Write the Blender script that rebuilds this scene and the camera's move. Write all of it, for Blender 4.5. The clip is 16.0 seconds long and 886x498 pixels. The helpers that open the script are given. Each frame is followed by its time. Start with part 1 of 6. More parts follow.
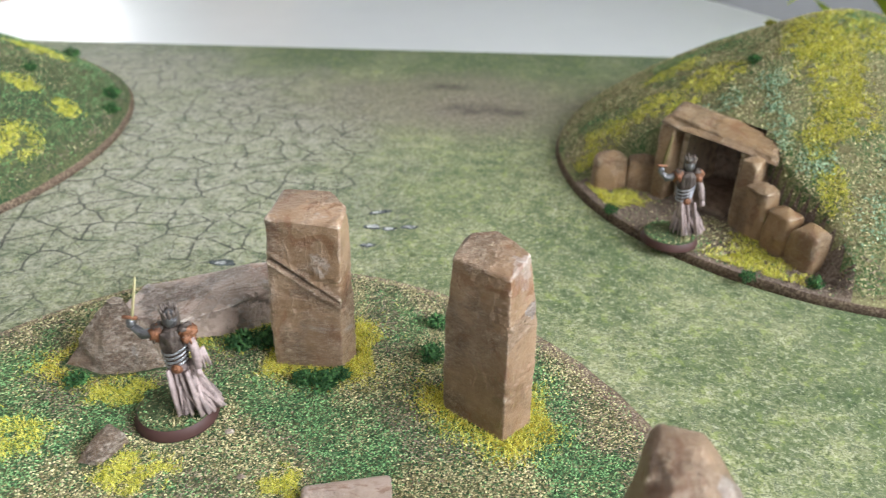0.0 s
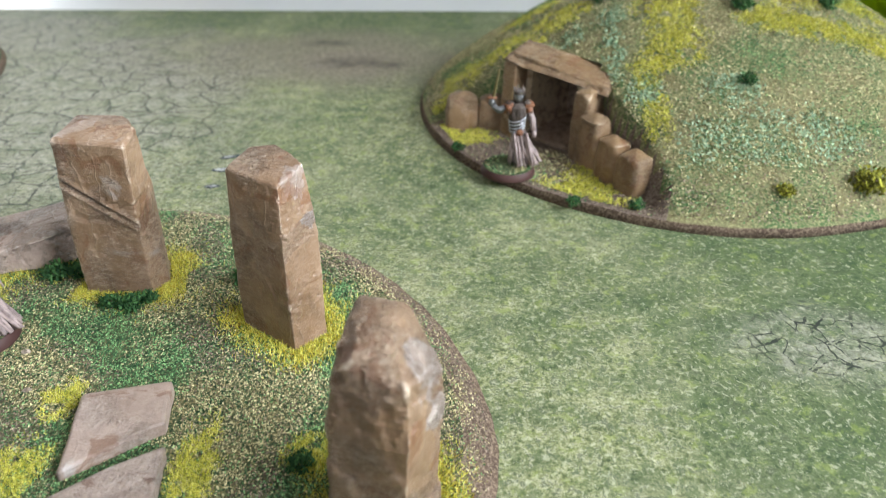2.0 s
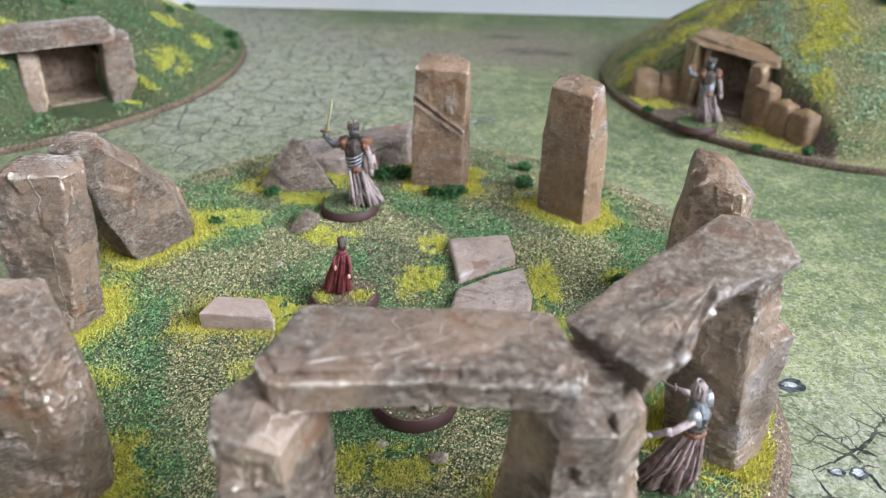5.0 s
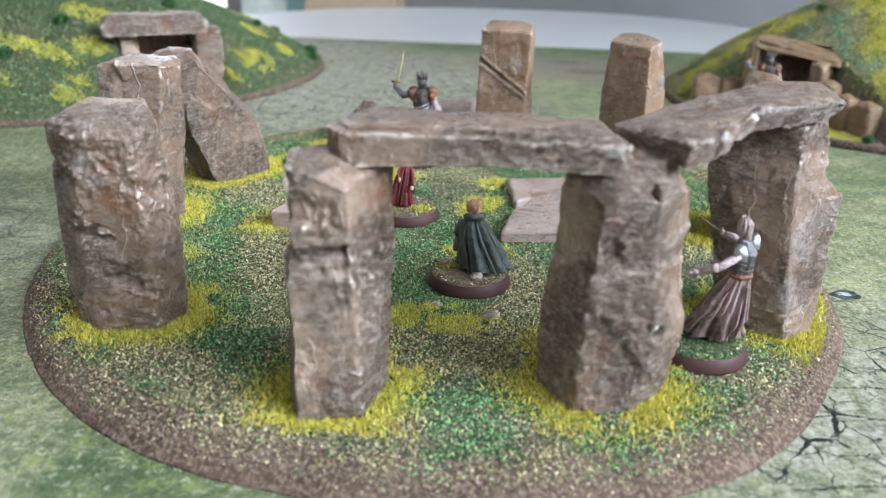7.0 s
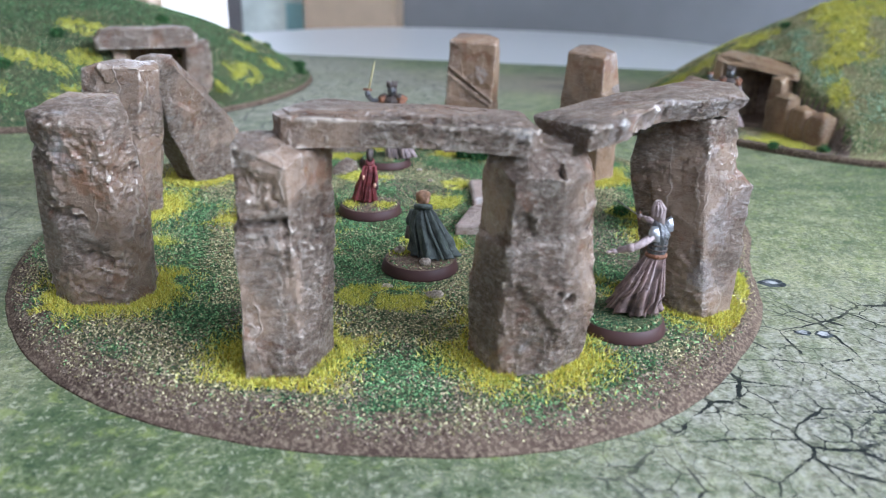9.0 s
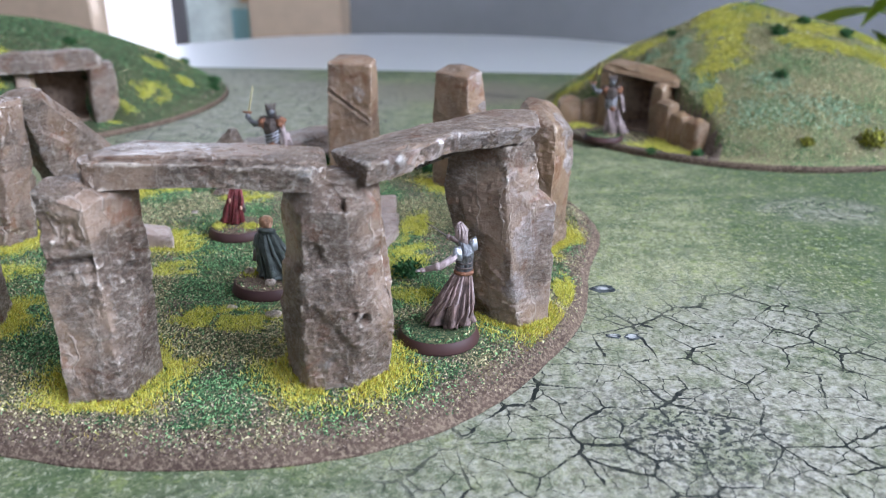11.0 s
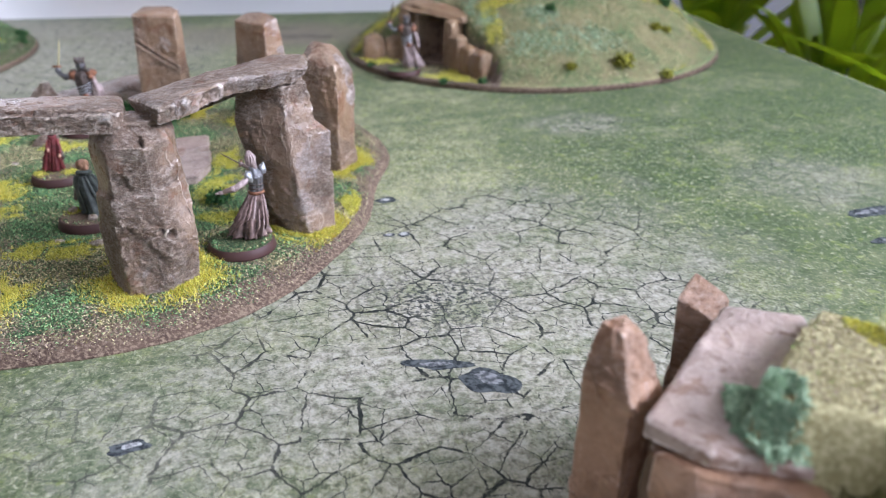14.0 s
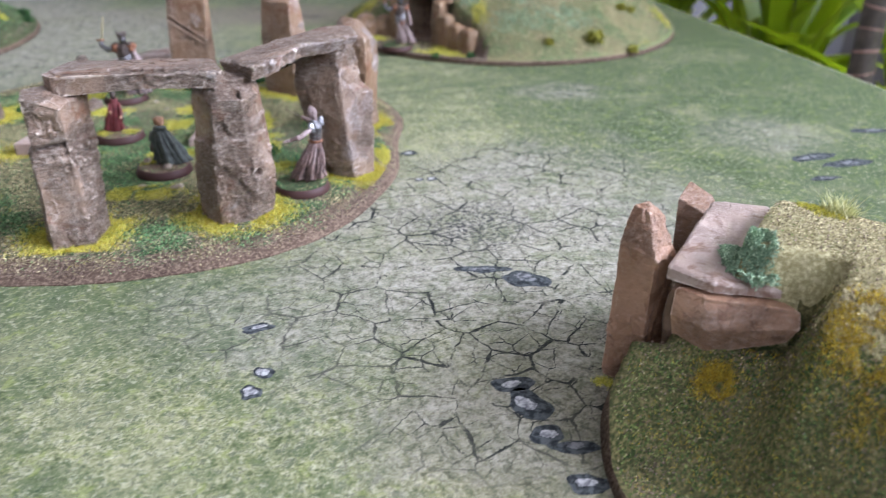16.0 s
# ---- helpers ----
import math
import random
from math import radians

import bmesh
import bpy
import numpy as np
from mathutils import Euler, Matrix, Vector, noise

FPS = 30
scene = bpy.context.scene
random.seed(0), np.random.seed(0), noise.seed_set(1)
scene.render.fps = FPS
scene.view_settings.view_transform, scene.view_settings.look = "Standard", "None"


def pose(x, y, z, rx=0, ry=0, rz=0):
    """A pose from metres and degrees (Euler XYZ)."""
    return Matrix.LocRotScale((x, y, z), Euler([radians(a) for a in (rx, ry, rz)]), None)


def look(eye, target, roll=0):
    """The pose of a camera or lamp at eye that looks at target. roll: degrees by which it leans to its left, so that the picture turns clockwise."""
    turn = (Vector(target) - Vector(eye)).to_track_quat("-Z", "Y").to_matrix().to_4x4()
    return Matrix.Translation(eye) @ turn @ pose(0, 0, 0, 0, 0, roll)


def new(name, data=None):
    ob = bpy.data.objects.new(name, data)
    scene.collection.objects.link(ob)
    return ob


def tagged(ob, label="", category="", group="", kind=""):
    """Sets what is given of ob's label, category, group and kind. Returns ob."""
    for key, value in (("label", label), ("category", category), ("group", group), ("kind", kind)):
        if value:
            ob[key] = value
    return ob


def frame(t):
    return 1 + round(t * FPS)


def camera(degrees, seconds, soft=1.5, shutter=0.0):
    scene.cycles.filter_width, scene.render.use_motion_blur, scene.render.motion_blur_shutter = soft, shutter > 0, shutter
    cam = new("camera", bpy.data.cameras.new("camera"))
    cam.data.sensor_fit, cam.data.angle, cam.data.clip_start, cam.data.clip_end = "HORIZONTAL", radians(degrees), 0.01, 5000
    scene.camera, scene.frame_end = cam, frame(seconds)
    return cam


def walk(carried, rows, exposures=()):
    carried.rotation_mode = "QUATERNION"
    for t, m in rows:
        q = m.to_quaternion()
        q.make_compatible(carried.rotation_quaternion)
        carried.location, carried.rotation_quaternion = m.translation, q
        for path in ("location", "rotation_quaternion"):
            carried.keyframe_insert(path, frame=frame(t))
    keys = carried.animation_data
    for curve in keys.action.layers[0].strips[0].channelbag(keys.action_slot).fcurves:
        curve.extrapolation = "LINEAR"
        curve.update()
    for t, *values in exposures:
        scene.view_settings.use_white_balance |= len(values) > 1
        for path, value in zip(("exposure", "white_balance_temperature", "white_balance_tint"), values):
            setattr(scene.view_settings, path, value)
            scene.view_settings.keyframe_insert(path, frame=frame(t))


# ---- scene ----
# Lengths are planned in centimetres on the table top and turned into metres when a mesh is made.
CM = 0.01

PATH = (
    (0.0, 0.0721, -0.1150, 0.1699, -29.95, 1.10, 1.24),
    (0.5, 0.0894, -0.1109, 0.1682, -29.99, -0.21, 1.06),
    (1.0, 0.1081, -0.1130, 0.1632, -30.30, -1.27, 0.82),
    (1.5, 0.1261, -0.1176, 0.1604, -30.60, -1.85, 0.77),
    (2.0, 0.1275, -0.1331, 0.1562, -31.11, -1.82, 0.70),
    (2.5, 0.1235, -0.1456, 0.1532, -31.35, -1.16, 0.79),
    (3.0, 0.1115, -0.1630, 0.1480, -31.37, -0.01, 0.93),
    (3.5, 0.0947, -0.1792, 0.1446, -30.99, 1.25, 0.96),
    (4.0, 0.0690, -0.2003, 0.1507, -30.78, 1.88, 1.12),
    (4.2, 0.0572, -0.2081, 0.1551, -30.41, 1.88, 1.06),
    (6.3, 0.0342, -0.2687, 0.1317, -24.78, 3.99, 2.27),
    (6.5, 0.0387, -0.2711, 0.1226, -23.73, 5.41, 1.87),
    (7.0, 0.0444, -0.2744, 0.1047, -22.66, 7.15, 1.28),
    (7.5, 0.0490, -0.2751, 0.0997, -22.42, 7.02, 1.59),
    (8.0, 0.0531, -0.2771, 0.1041, -21.61, 7.10, 1.98),
    (8.2, 0.0540, -0.2794, 0.0996, -21.47, 7.36, 1.79),
    (10.3, 0.0938, -0.3099, 0.1077, -20.62, 6.33, 0.40),
    (10.5, 0.0993, -0.3087, 0.1075, -20.65, 5.99, 0.24),
    (11.0, 0.1071, -0.3021, 0.1154, -21.18, 4.90, 0.34),
    (11.5, 0.1047, -0.2970, 0.1202, -21.13, 4.33, -0.38),
    (12.0, 0.1064, -0.2885, 0.1226, -22.04, 3.33, -0.48),
    (12.5, 0.1172, -0.2926, 0.1284, -23.12, 1.75, -0.21),
    (13.0, 0.1256, -0.3137, 0.1261, -24.25, -0.63, -0.30),
    (13.5, 0.1305, -0.3368, 0.1269, -25.10, -3.13, -0.44),
    (14.0, 0.1327, -0.3581, 0.1292, -25.79, -6.50, -0.20),
    (14.5, 0.1304, -0.3702, 0.1272, -26.12, -9.20, 0.08),
    (15.0, 0.1143, -0.3906, 0.1287, -26.45, -11.55, 0.33),
    (15.5, 0.1079, -0.4010, 0.1345, -26.63, -12.24, 0.45),
    (16.0, 0.0902, -0.4153, 0.1361, -26.82, -10.83, 0.69),)
cam = camera(59.81, 16.0, soft=1.0, shutter=0.3)
cam.data.dof.use_dof, cam.data.dof.focus_distance, cam.data.dof.aperture_fstop = True, 0.235, 15.5
walk(cam, [(t, pose(x, y, z, 90 + up, 0, turn) @ pose(0, 0, 0, 0, 0, roll)) for t, x, y, z, up, turn, roll in PATH],
     exposures=[(0.0, 0.07, 6250, 10), (2.0, -0.04, 6150, 9), (4.2, -0.04, 5800, 11), (6.3, 0.02, 5850, 11), (8.2, -0.09, 5400, 13), (10.3, -0.28, 5350, 15), (12.5, -0.26, 5650, 20), (16.0, -0.09, 5700, 23)])

# ---------------------------------------------------------------- light
world = bpy.data.worlds.new("world")
scene.world = world
world.use_nodes = True
sky = world.node_tree.nodes.new("ShaderNodeTexSky")
sky.sky_type, sky.sun_disc = "NISHITA", False
sky.sun_elevation, sky.sun_rotation = radians(50), radians(110)
background = world.node_tree.nodes["Background"]
world.node_tree.links.new(sky.outputs[0], background.inputs[0])
background.inputs[1].default_value = 0.06


def window_light(name, eye, target, width, height, watts, colour):
    lamp = bpy.data.lights.new(name, "AREA")
    lamp.shape, lamp.size, lamp.size_y, lamp.energy, lamp.color = "RECTANGLE", width, height, watts, colour
    ob = new(name, lamp)
    ob.matrix_world = look(eye, target)
    return ob


window_light("window_light_right", (1.95, -0.75, 1.22), (0.0, -0.1, 0.0), 2.1, 0.7, 162, (0.90, 0.96, 1.0))
# Added fill lamp on the south side, where no source is seen.
window_light("window_light_south", (-0.75, -2.5, 1.2), (0.1, -0.1, 0.0), 1.7, 0.7, 17, (0.92, 0.97, 1.0))
window_light("window_light_back", (-1.0, 1.97, 0.55), (-0.3, 0.0, -0.1), 0.5, 1.3, 8, (0.97, 0.98, 1.0))

# ---------------------------------------------------------------- node helpers
class Nodes:
    """Short hand for one procedural material."""

    def __init__(self, name, rough=0.8, metal=0.0, spec=0.5):
        self.m = bpy.data.materials.new(name)
        self.m.use_nodes = True
        self.t = self.m.node_tree
        self.b = self.t.nodes["Principled BSDF"]
        self.b.inputs["Roughness"].default_value = rough
        self.b.inputs["Metallic"].default_value = metal
        self.b.inputs["Specular IOR Level"].default_value = spec
        self.p = self.t.nodes.new("ShaderNodeNewGeometry").outputs["Position"]

    def link(self, a, b):
        self.t.links.new(a, b)

    def put(self, socket, value):
        if hasattr(value, "links"):
            self.link(value, socket)
        elif isinstance(value, tuple):
            socket.default_value = (*value, 1.0) if len(value) == 3 and len(socket.default_value) == 4 else value
        else:
            socket.default_value = value

    def noise(self, scale, detail=4.0, rough=0.6, distort=0.0, vec=None):
        n = self.t.nodes.new("ShaderNodeTexNoise")
        n.inputs["Scale"].default_value, n.inputs["Detail"].default_value = scale, detail
        n.inputs["Roughness"].default_value, n.inputs["Distortion"].default_value = rough, distort
        self.link(vec or self.p, n.inputs["Vector"])
        return n.outputs["Fac"]

    def noise_colour(self, scale, vec=None):
        n = self.t.nodes.new("ShaderNodeTexNoise")
        n.inputs["Scale"].default_value = scale
        self.link(vec or self.p, n.inputs["Vector"])
        return n.outputs["Color"]

    def voronoi(self, scale, feature="F1", vec=None, rand=1.0):
        n = self.t.nodes.new("ShaderNodeTexVoronoi")
        n.feature = feature
        if feature == "DISTANCE_TO_EDGE":
            n.voronoi_dimensions = "2D"
        n.inputs["Scale"].default_value, n.inputs["Randomness"].default_value = scale, rand
        self.link(vec or self.p, n.inputs["Vector"])
        return n.outputs["Distance"], n.outputs.get("Color")

    def ramp(self, fac, *stops):
        n = self.t.nodes.new("ShaderNodeValToRGB")
        e = n.color_ramp.elements
        while len(e) < len(stops):
            e.new(0.5)
        for k, (at, colour) in zip(e, stops):
            k.position = at
            k.color = (*colour, 1) if isinstance(colour, tuple) else (colour, colour, colour, 1)
        self.put(n.inputs[0], fac)
        return n.outputs[0]

    def mix(self, fac, a, b, kind="MIX"):
        n = self.t.nodes.new("ShaderNodeMix")
        n.data_type, n.blend_type = "RGBA", kind
        self.put(n.inputs[0], fac)
        self.put(n.inputs[6], a)
        self.put(n.inputs[7], b)
        return n.outputs[2]

    def maths(self, op, a, b=0.0, c=0.0):
        n = self.t.nodes.new("ShaderNodeMath")
        n.operation = op
        self.put(n.inputs[0], a), self.put(n.inputs[1], b), self.put(n.inputs[2], c)
        return n.outputs[0]

    def vmaths(self, op, a, b):
        n = self.t.nodes.new("ShaderNodeVectorMath")
        n.operation = op
        self.put(n.inputs[0], a), self.put(n.inputs[1], b)
        return n.outputs["Value"] if op in ("LENGTH", "DISTANCE") else n.outputs[0]

    def spot(self, x, y, rx, ry, soft, wobble):
        """A soft patch on the ground round (x, y) cm, with radii in cm and an uneven edge."""
        n = self.vmaths("SUBTRACT", self.p, (x * CM, y * CM, 0.0))
        n = self.vmaths("MULTIPLY", n, (1 / (rx * CM), 1 / (ry * CM), 0.0))
        d = self.maths("ADD", self.vmaths("LENGTH", n, (0.0, 0.0, 0.0)), wobble)
        n = self.t.nodes.new("ShaderNodeMath")
        n.operation, n.use_clamp = "MULTIPLY", True
        self.put(n.inputs[0], self.maths("SUBTRACT", 1 + soft, d)), self.put(n.inputs[1], 1 / (2 * soft))
        return n.outputs[0]

    def random(self):
        return self.t.nodes.new("ShaderNodeObjectInfo").outputs["Random"]

    def island(self):
        return self.t.nodes.new("ShaderNodeNewGeometry").outputs["Random Per Island"]

    def edge(self):
        return self.t.nodes.new("ShaderNodeNewGeometry").outputs["Pointiness"]

    def bump(self, height, strength, distance):
        n = self.t.nodes.new("ShaderNodeBump")
        n.inputs["Strength"].default_value, n.inputs["Distance"].default_value = strength, distance
        self.link(height, n.inputs["Height"])
        if self.b.inputs["Normal"].links:
            self.link(self.b.inputs["Normal"].links[0].from_socket, n.inputs["Normal"])
        self.link(n.outputs[0], self.b.inputs["Normal"])

    def colour(self, value):
        self.put(self.b.inputs["Base Color"], value)
        return self

    def rough(self, value):
        self.put(self.b.inputs["Roughness"], value)
        return self


def plain(name, colour, rough=0.7, metal=0.0, vary=0.25, scale=300.0, bump=0.0, spec=0.5):
    n = Nodes(name, rough, metal, spec)
    f = n.noise(scale, 5)
    n.colour(n.mix(n.ramp(f, (0.3, 0.0), (0.7, 1.0)), tuple(c * (1 - vary) for c in colour), tuple(min(1, c * (1 + vary)) for c in colour)))
    if bump:
        n.bump(f, bump, 0.0006)
    return n.m


def flakes(name, dark, light, rough=0.85):
    """Small loose pieces: each takes its own tone."""
    n = Nodes(name, rough, spec=0.25)
    n.colour(n.ramp(n.island(), (0.0, dark), (0.5, tuple(a * 0.68 + b * 0.32 for a, b in zip(dark, light))), (0.82, light), (1.0, tuple(min(1.0, b * 1.35) for b in light))))
    return n.m


def fibres(name, dark, mid, light):
    """Static grass: every fibre takes its own tone between three."""
    n = Nodes(name, 0.8, spec=0.25)
    n.colour(n.ramp(n.island(), (0.0, dark), (0.45, mid), (1.0, light)))
    return n.m


# ---------------------------------------------------------------- materials
def stone_material(name, dark, mid, light, shine, grit=1.0):
    n = Nodes(name, shine, spec=0.55)
    layered = n.vmaths("MULTIPLY", n.p, (1.0, 1.0, 2.3))
    big, fine, grain = n.noise(34, 5, 0.55, 0.5), n.noise(240, 6, 0.75, 0.3), n.noise(1250, 3, 0.65)
    relief = n.noise(120, 8, 0.72, 0.4, layered)
    brush = n.noise(430, 5, 0.7, 0.3, layered)
    # broken rough zones between smooth satin ones
    zone = n.maths("MULTIPLY", n.ramp(n.noise(30, 4, 0.6, 0.5), (0.44, 0.10), (0.54, 1.0)), grit)
    base = n.mix(n.ramp(big, (0.38, 0.0), (0.62, 1.0)), dark, mid)
    base = n.mix(n.maths("MULTIPLY", n.ramp(fine, (0.45, 0.0), (0.62, 1.0)), 0.07), base, light)
    base = n.mix(n.maths("MULTIPLY", n.ramp(n.noise(95, 6, 0.7, 0.6), (0.36, 1.0), (0.47, 0.0)), 0.4), base, tuple(c * 0.55 for c in dark))
    base = n.mix(n.maths("MULTIPLY", n.maths("MULTIPLY", n.ramp(relief, (0.53, 0.0), (0.59, 1.0)), zone), 0.2), base, light)
    base = n.mix(n.maths("MULTIPLY", n.maths("MULTIPLY", n.ramp(relief, (0.38, 1.0), (0.45, 0.0)), zone), 0.45), base, tuple(c * 0.4 for c in dark))
    base = n.mix(n.maths("MULTIPLY", n.maths("MULTIPLY", n.ramp(brush, (0.53, 0.0), (0.58, 1.0)), n.maths("ADD", zone, 0.12)), 0.42), base, light)
    base = n.mix(n.maths("MULTIPLY", n.maths("MULTIPLY", n.ramp(brush, (0.40, 1.0), (0.46, 0.0)), n.maths("ADD", zone, 0.1)), 0.4), base, tuple(c * 0.4 for c in dark))
    bend = n.vmaths("ADD", n.p, n.vmaths("MULTIPLY", n.vmaths("SUBTRACT", n.noise_colour(140), (0.5, 0.5, 0.5)), (0.006, 0.006, 0.006)))
    net, _ = n.voronoi(130, "DISTANCE_TO_EDGE", bend)
    net = n.maths("MULTIPLY", n.ramp(net, (0.0, 1.0), (0.05, 0.0)), n.ramp(n.noise(85, 4, 0.65), (0.47, 0.0), (0.54, 1.0)))
    base = n.mix(n.maths("MULTIPLY", net, 0.3 * grit * grit), base, light)
    rust = n.maths("MULTIPLY", n.ramp(n.noise(75, 5, 0.65, 1.2), (0.57, 0.0), (0.62, 1.0)), 0.6)
    base = n.mix(rust, base, (0.17, 0.07, 0.03))
    base = n.mix(n.maths("MULTIPLY", n.maths("MULTIPLY", n.ramp(grain, (0.54, 0.0), (0.62, 1.0)), n.maths("ADD", zone, 0.1)), 0.22), base, light)
    base = n.mix(n.maths("MULTIPLY", n.ramp(grain, (0.38, 1.0), (0.46, 0.0)), 0.12), base, tuple(c * 0.45 for c in dark))
    # cool pale patches where the paint has rubbed
    chalk = n.maths("MULTIPLY", n.ramp(n.noise(48, 5, 0.6, 0.8), (0.64, 0.0), (0.71, 0.5)), n.ramp(relief, (0.42, 0.1), (0.56, 0.9)))
    base = n.mix(chalk, base, (0.46, 0.45, 0.45))
    # dry-brushed ridges with edge glints painted in, and hollows coloured dark for shade
    worn = n.maths("MULTIPLY", n.ramp(n.edge(), (0.53, 0.0), (0.575, 1.0)), n.ramp(fine, (0.42, 0.08), (0.53, 0.9)))
    base = n.mix(worn, base, tuple(min(1.0, c * 1.35) for c in light))
    hollow = n.ramp(n.edge(), (0.42, 1.0), (0.488, 0.0))
    base = n.mix(n.maths("MULTIPLY", hollow, 0.8), base, tuple(c * 0.3 for c in dark))
    n.colour(base)
    n.rough(n.maths("ADD", n.ramp(fine, (0.35, shine - 0.08), (0.65, shine + 0.06)), n.maths("MULTIPLY", zone, 0.14)))
    n.bump(n.maths("MULTIPLY", n.maths("SUBTRACT", n.ramp(relief, (0.40, 0.0), (0.60, 1.0)), 0.5), zone), 0.9, 0.0011)
    n.bump(n.maths("MULTIPLY", n.maths("SUBTRACT", brush, 0.5), n.maths("ADD", zone, 0.1)), 1.0, 0.0011)
    n.bump(net, 0.6 * grit, 0.0005)
    n.bump(n.maths("MULTIPLY", n.maths("SUBTRACT", grain, 0.5), n.maths("ADD", zone, 0.15)), 1.0, 0.0008)
    return n.m


STONE = stone_material("painted_stone", (0.165, 0.103, 0.066), (0.285, 0.192, 0.132), (0.64, 0.54, 0.45), 0.29)
STONE_WARM = stone_material("painted_stone_warm", (0.195, 0.113, 0.062), (0.285, 0.176, 0.106), (0.56, 0.45, 0.35), 0.35, 0.6)
STONE_TAN = stone_material("painted_stone_tan", (0.21, 0.122, 0.058), (0.30, 0.183, 0.095), (0.45, 0.35, 0.24), 0.38, 0.6)
STONE_RED = stone_material("painted_stone_reddish", (0.31, 0.165, 0.09), (0.46, 0.265, 0.16), (0.62, 0.47, 0.37), 0.38, 0.7)
# Darker copy of the stone, with the chambers' shade put into its colour.
STONE_SHADED = stone_material("painted_stone_shaded", (0.10, 0.055, 0.028), (0.17, 0.10, 0.055), (0.24, 0.17, 0.12), 0.6, 0.5)


STONE_FLAT = stone_material("pinkish_slab_stone", (0.34, 0.24, 0.19), (0.48, 0.36, 0.30), (0.68, 0.58, 0.51), 0.42, 0.4)
# Pale copy of the stone: chipped wear, and window sheen painted on right-hand faces.
STONE_PALE = stone_material("pale_wear_and_sheen_stone", (0.24, 0.165, 0.125), (0.37, 0.28, 0.23), (0.64, 0.57, 0.52), 0.33, 1.0)


def mat_material():
    n = Nodes("printed_grass", 0.6, spec=0.2)
    warp = n.vmaths("ADD", n.p, n.vmaths("MULTIPLY", n.vmaths("SUBTRACT", n.noise_colour(75), (0.5, 0.5, 0.5)), (0.004, 0.004, 0.0)))
    warp = n.vmaths("ADD", warp, n.vmaths("MULTIPLY", n.vmaths("SUBTRACT", n.noise_colour(420), (0.5, 0.5, 0.5)), (0.0018, 0.0018, 0.0)))
    wide = n.noise(9, 4, 0.55)
    mid, fine, speck = n.noise(75, 6, 0.72, 0.2), n.noise(330, 5, 0.7, 0.2), n.noise(1000, 3, 0.6)
    wob = n.maths("MULTIPLY", n.maths("SUBTRACT", n.noise(18, 5, 0.65), 0.5), 1.6)
    grit = n.maths("ADD", n.maths("MULTIPLY", fine, 0.72), n.maths("MULTIPLY", speck, 0.28))
    pale = n.ramp(grit, (0.40, (0.085, 0.10, 0.04)), (0.475, (0.25, 0.26, 0.12)), (0.535, (0.40, 0.385, 0.225)), (0.60, (0.54, 0.51, 0.35)))
    lush = n.ramp(grit, (0.40, (0.036, 0.062, 0.027)), (0.50, (0.088, 0.122, 0.05)), (0.60, (0.20, 0.23, 0.105)))
    lush = n.mix(n.maths("MULTIPLY", n.ramp(n.noise(70, 5, 0.65, 0.4), (0.42, 1.0), (0.56, 0.0)), 0.55), lush, (0.04, 0.068, 0.032))
    c = n.mix(n.ramp(n.maths("ADD", n.maths("MULTIPLY", mid, 0.7), n.maths("MULTIPLY", wide, 0.5)), (0.44, 0.0), (0.70, 1.0)), lush, pale)
    # lush borders and lush ground on the plant side
    for x, y, rx, ry, a in ((0, 56, 80, 14, 0.95), (42, 8, 19, 42, 1.0), (33, 2, 11, 18, 0.6), (-45, 0, 22, 30, 0.7), (0, -18, 13, 4, 0.5), (36, -30, 18, 10, 0.5)):
        c = n.mix(n.maths("MULTIPLY", n.spot(x, y, rx, ry, 0.35, wob), a), c, lush)
    # broad uneven drifts, darker and drier
    c = n.mix(n.maths("MULTIPLY", n.ramp(n.noise(26, 6, 0.72, 0.3), (0.46, 0.0), (0.60, 1.0)), 0.28), c, (0.07, 0.088, 0.04))
    c = n.mix(n.maths("MULTIPLY", n.ramp(n.noise(17, 6, 0.7, 0.5), (0.52, 0.0), (0.66, 1.0)), 0.35), c, (0.40, 0.375, 0.23))
    # tufts of darker printed grass
    c = n.mix(n.maths("MULTIPLY", n.ramp(n.noise(330, 6, 0.78, 0.6), (0.525, 0.0), (0.57, 1.0)), 0.72), c, (0.050, 0.068, 0.035))
    c = n.mix(n.maths("MULTIPLY", n.ramp(n.noise(120, 7, 0.8, 0.5), (0.515, 0.0), (0.56, 1.0)), 0.55), c, (0.085, 0.115, 0.05))
    c = n.mix(n.maths("MULTIPLY", n.ramp(n.noise(470, 5, 0.75, 0.5), (0.56, 0.0), (0.60, 1.0)), 0.5), c, (0.50, 0.49, 0.34))
    c = n.mix(n.maths("MULTIPLY", n.ramp(n.noise(150, 6, 0.75, 0.4), (0.55, 0.0), (0.62, 1.0)), 0.4), c, (0.26, 0.31, 0.07))
    # brown trampled earth
    brown = n.ramp(grit, (0.40, (0.10, 0.085, 0.06)), (0.58, (0.27, 0.23, 0.17)))
    for x, y, rx, ry, a in ((6, 37, 13, 6, 0.75), (8.2, 36.5, 3.6, 2.4, 0.95), (14.5, -27, 3.5, 4.5, 0.45), (-20, 40, 9, 7, 0.35)):
        c = n.mix(n.maths("MULTIPLY", n.spot(x, y, rx, ry, 0.4, wob), a), c, brown)
    for x, y, rx, ry in ((8.6, 36.2, 2.2, 0.9), (6.2, 40.5, 1.3, 0.8), (10.4, 35.6, 1.0, 0.6)):
        c = n.mix(n.maths("MULTIPLY", n.spot(x, y, rx, ry, 0.6, wob), n.ramp(mid, (0.36, 0.9), (0.6, 0.3))), c, (0.06, 0.048, 0.038))
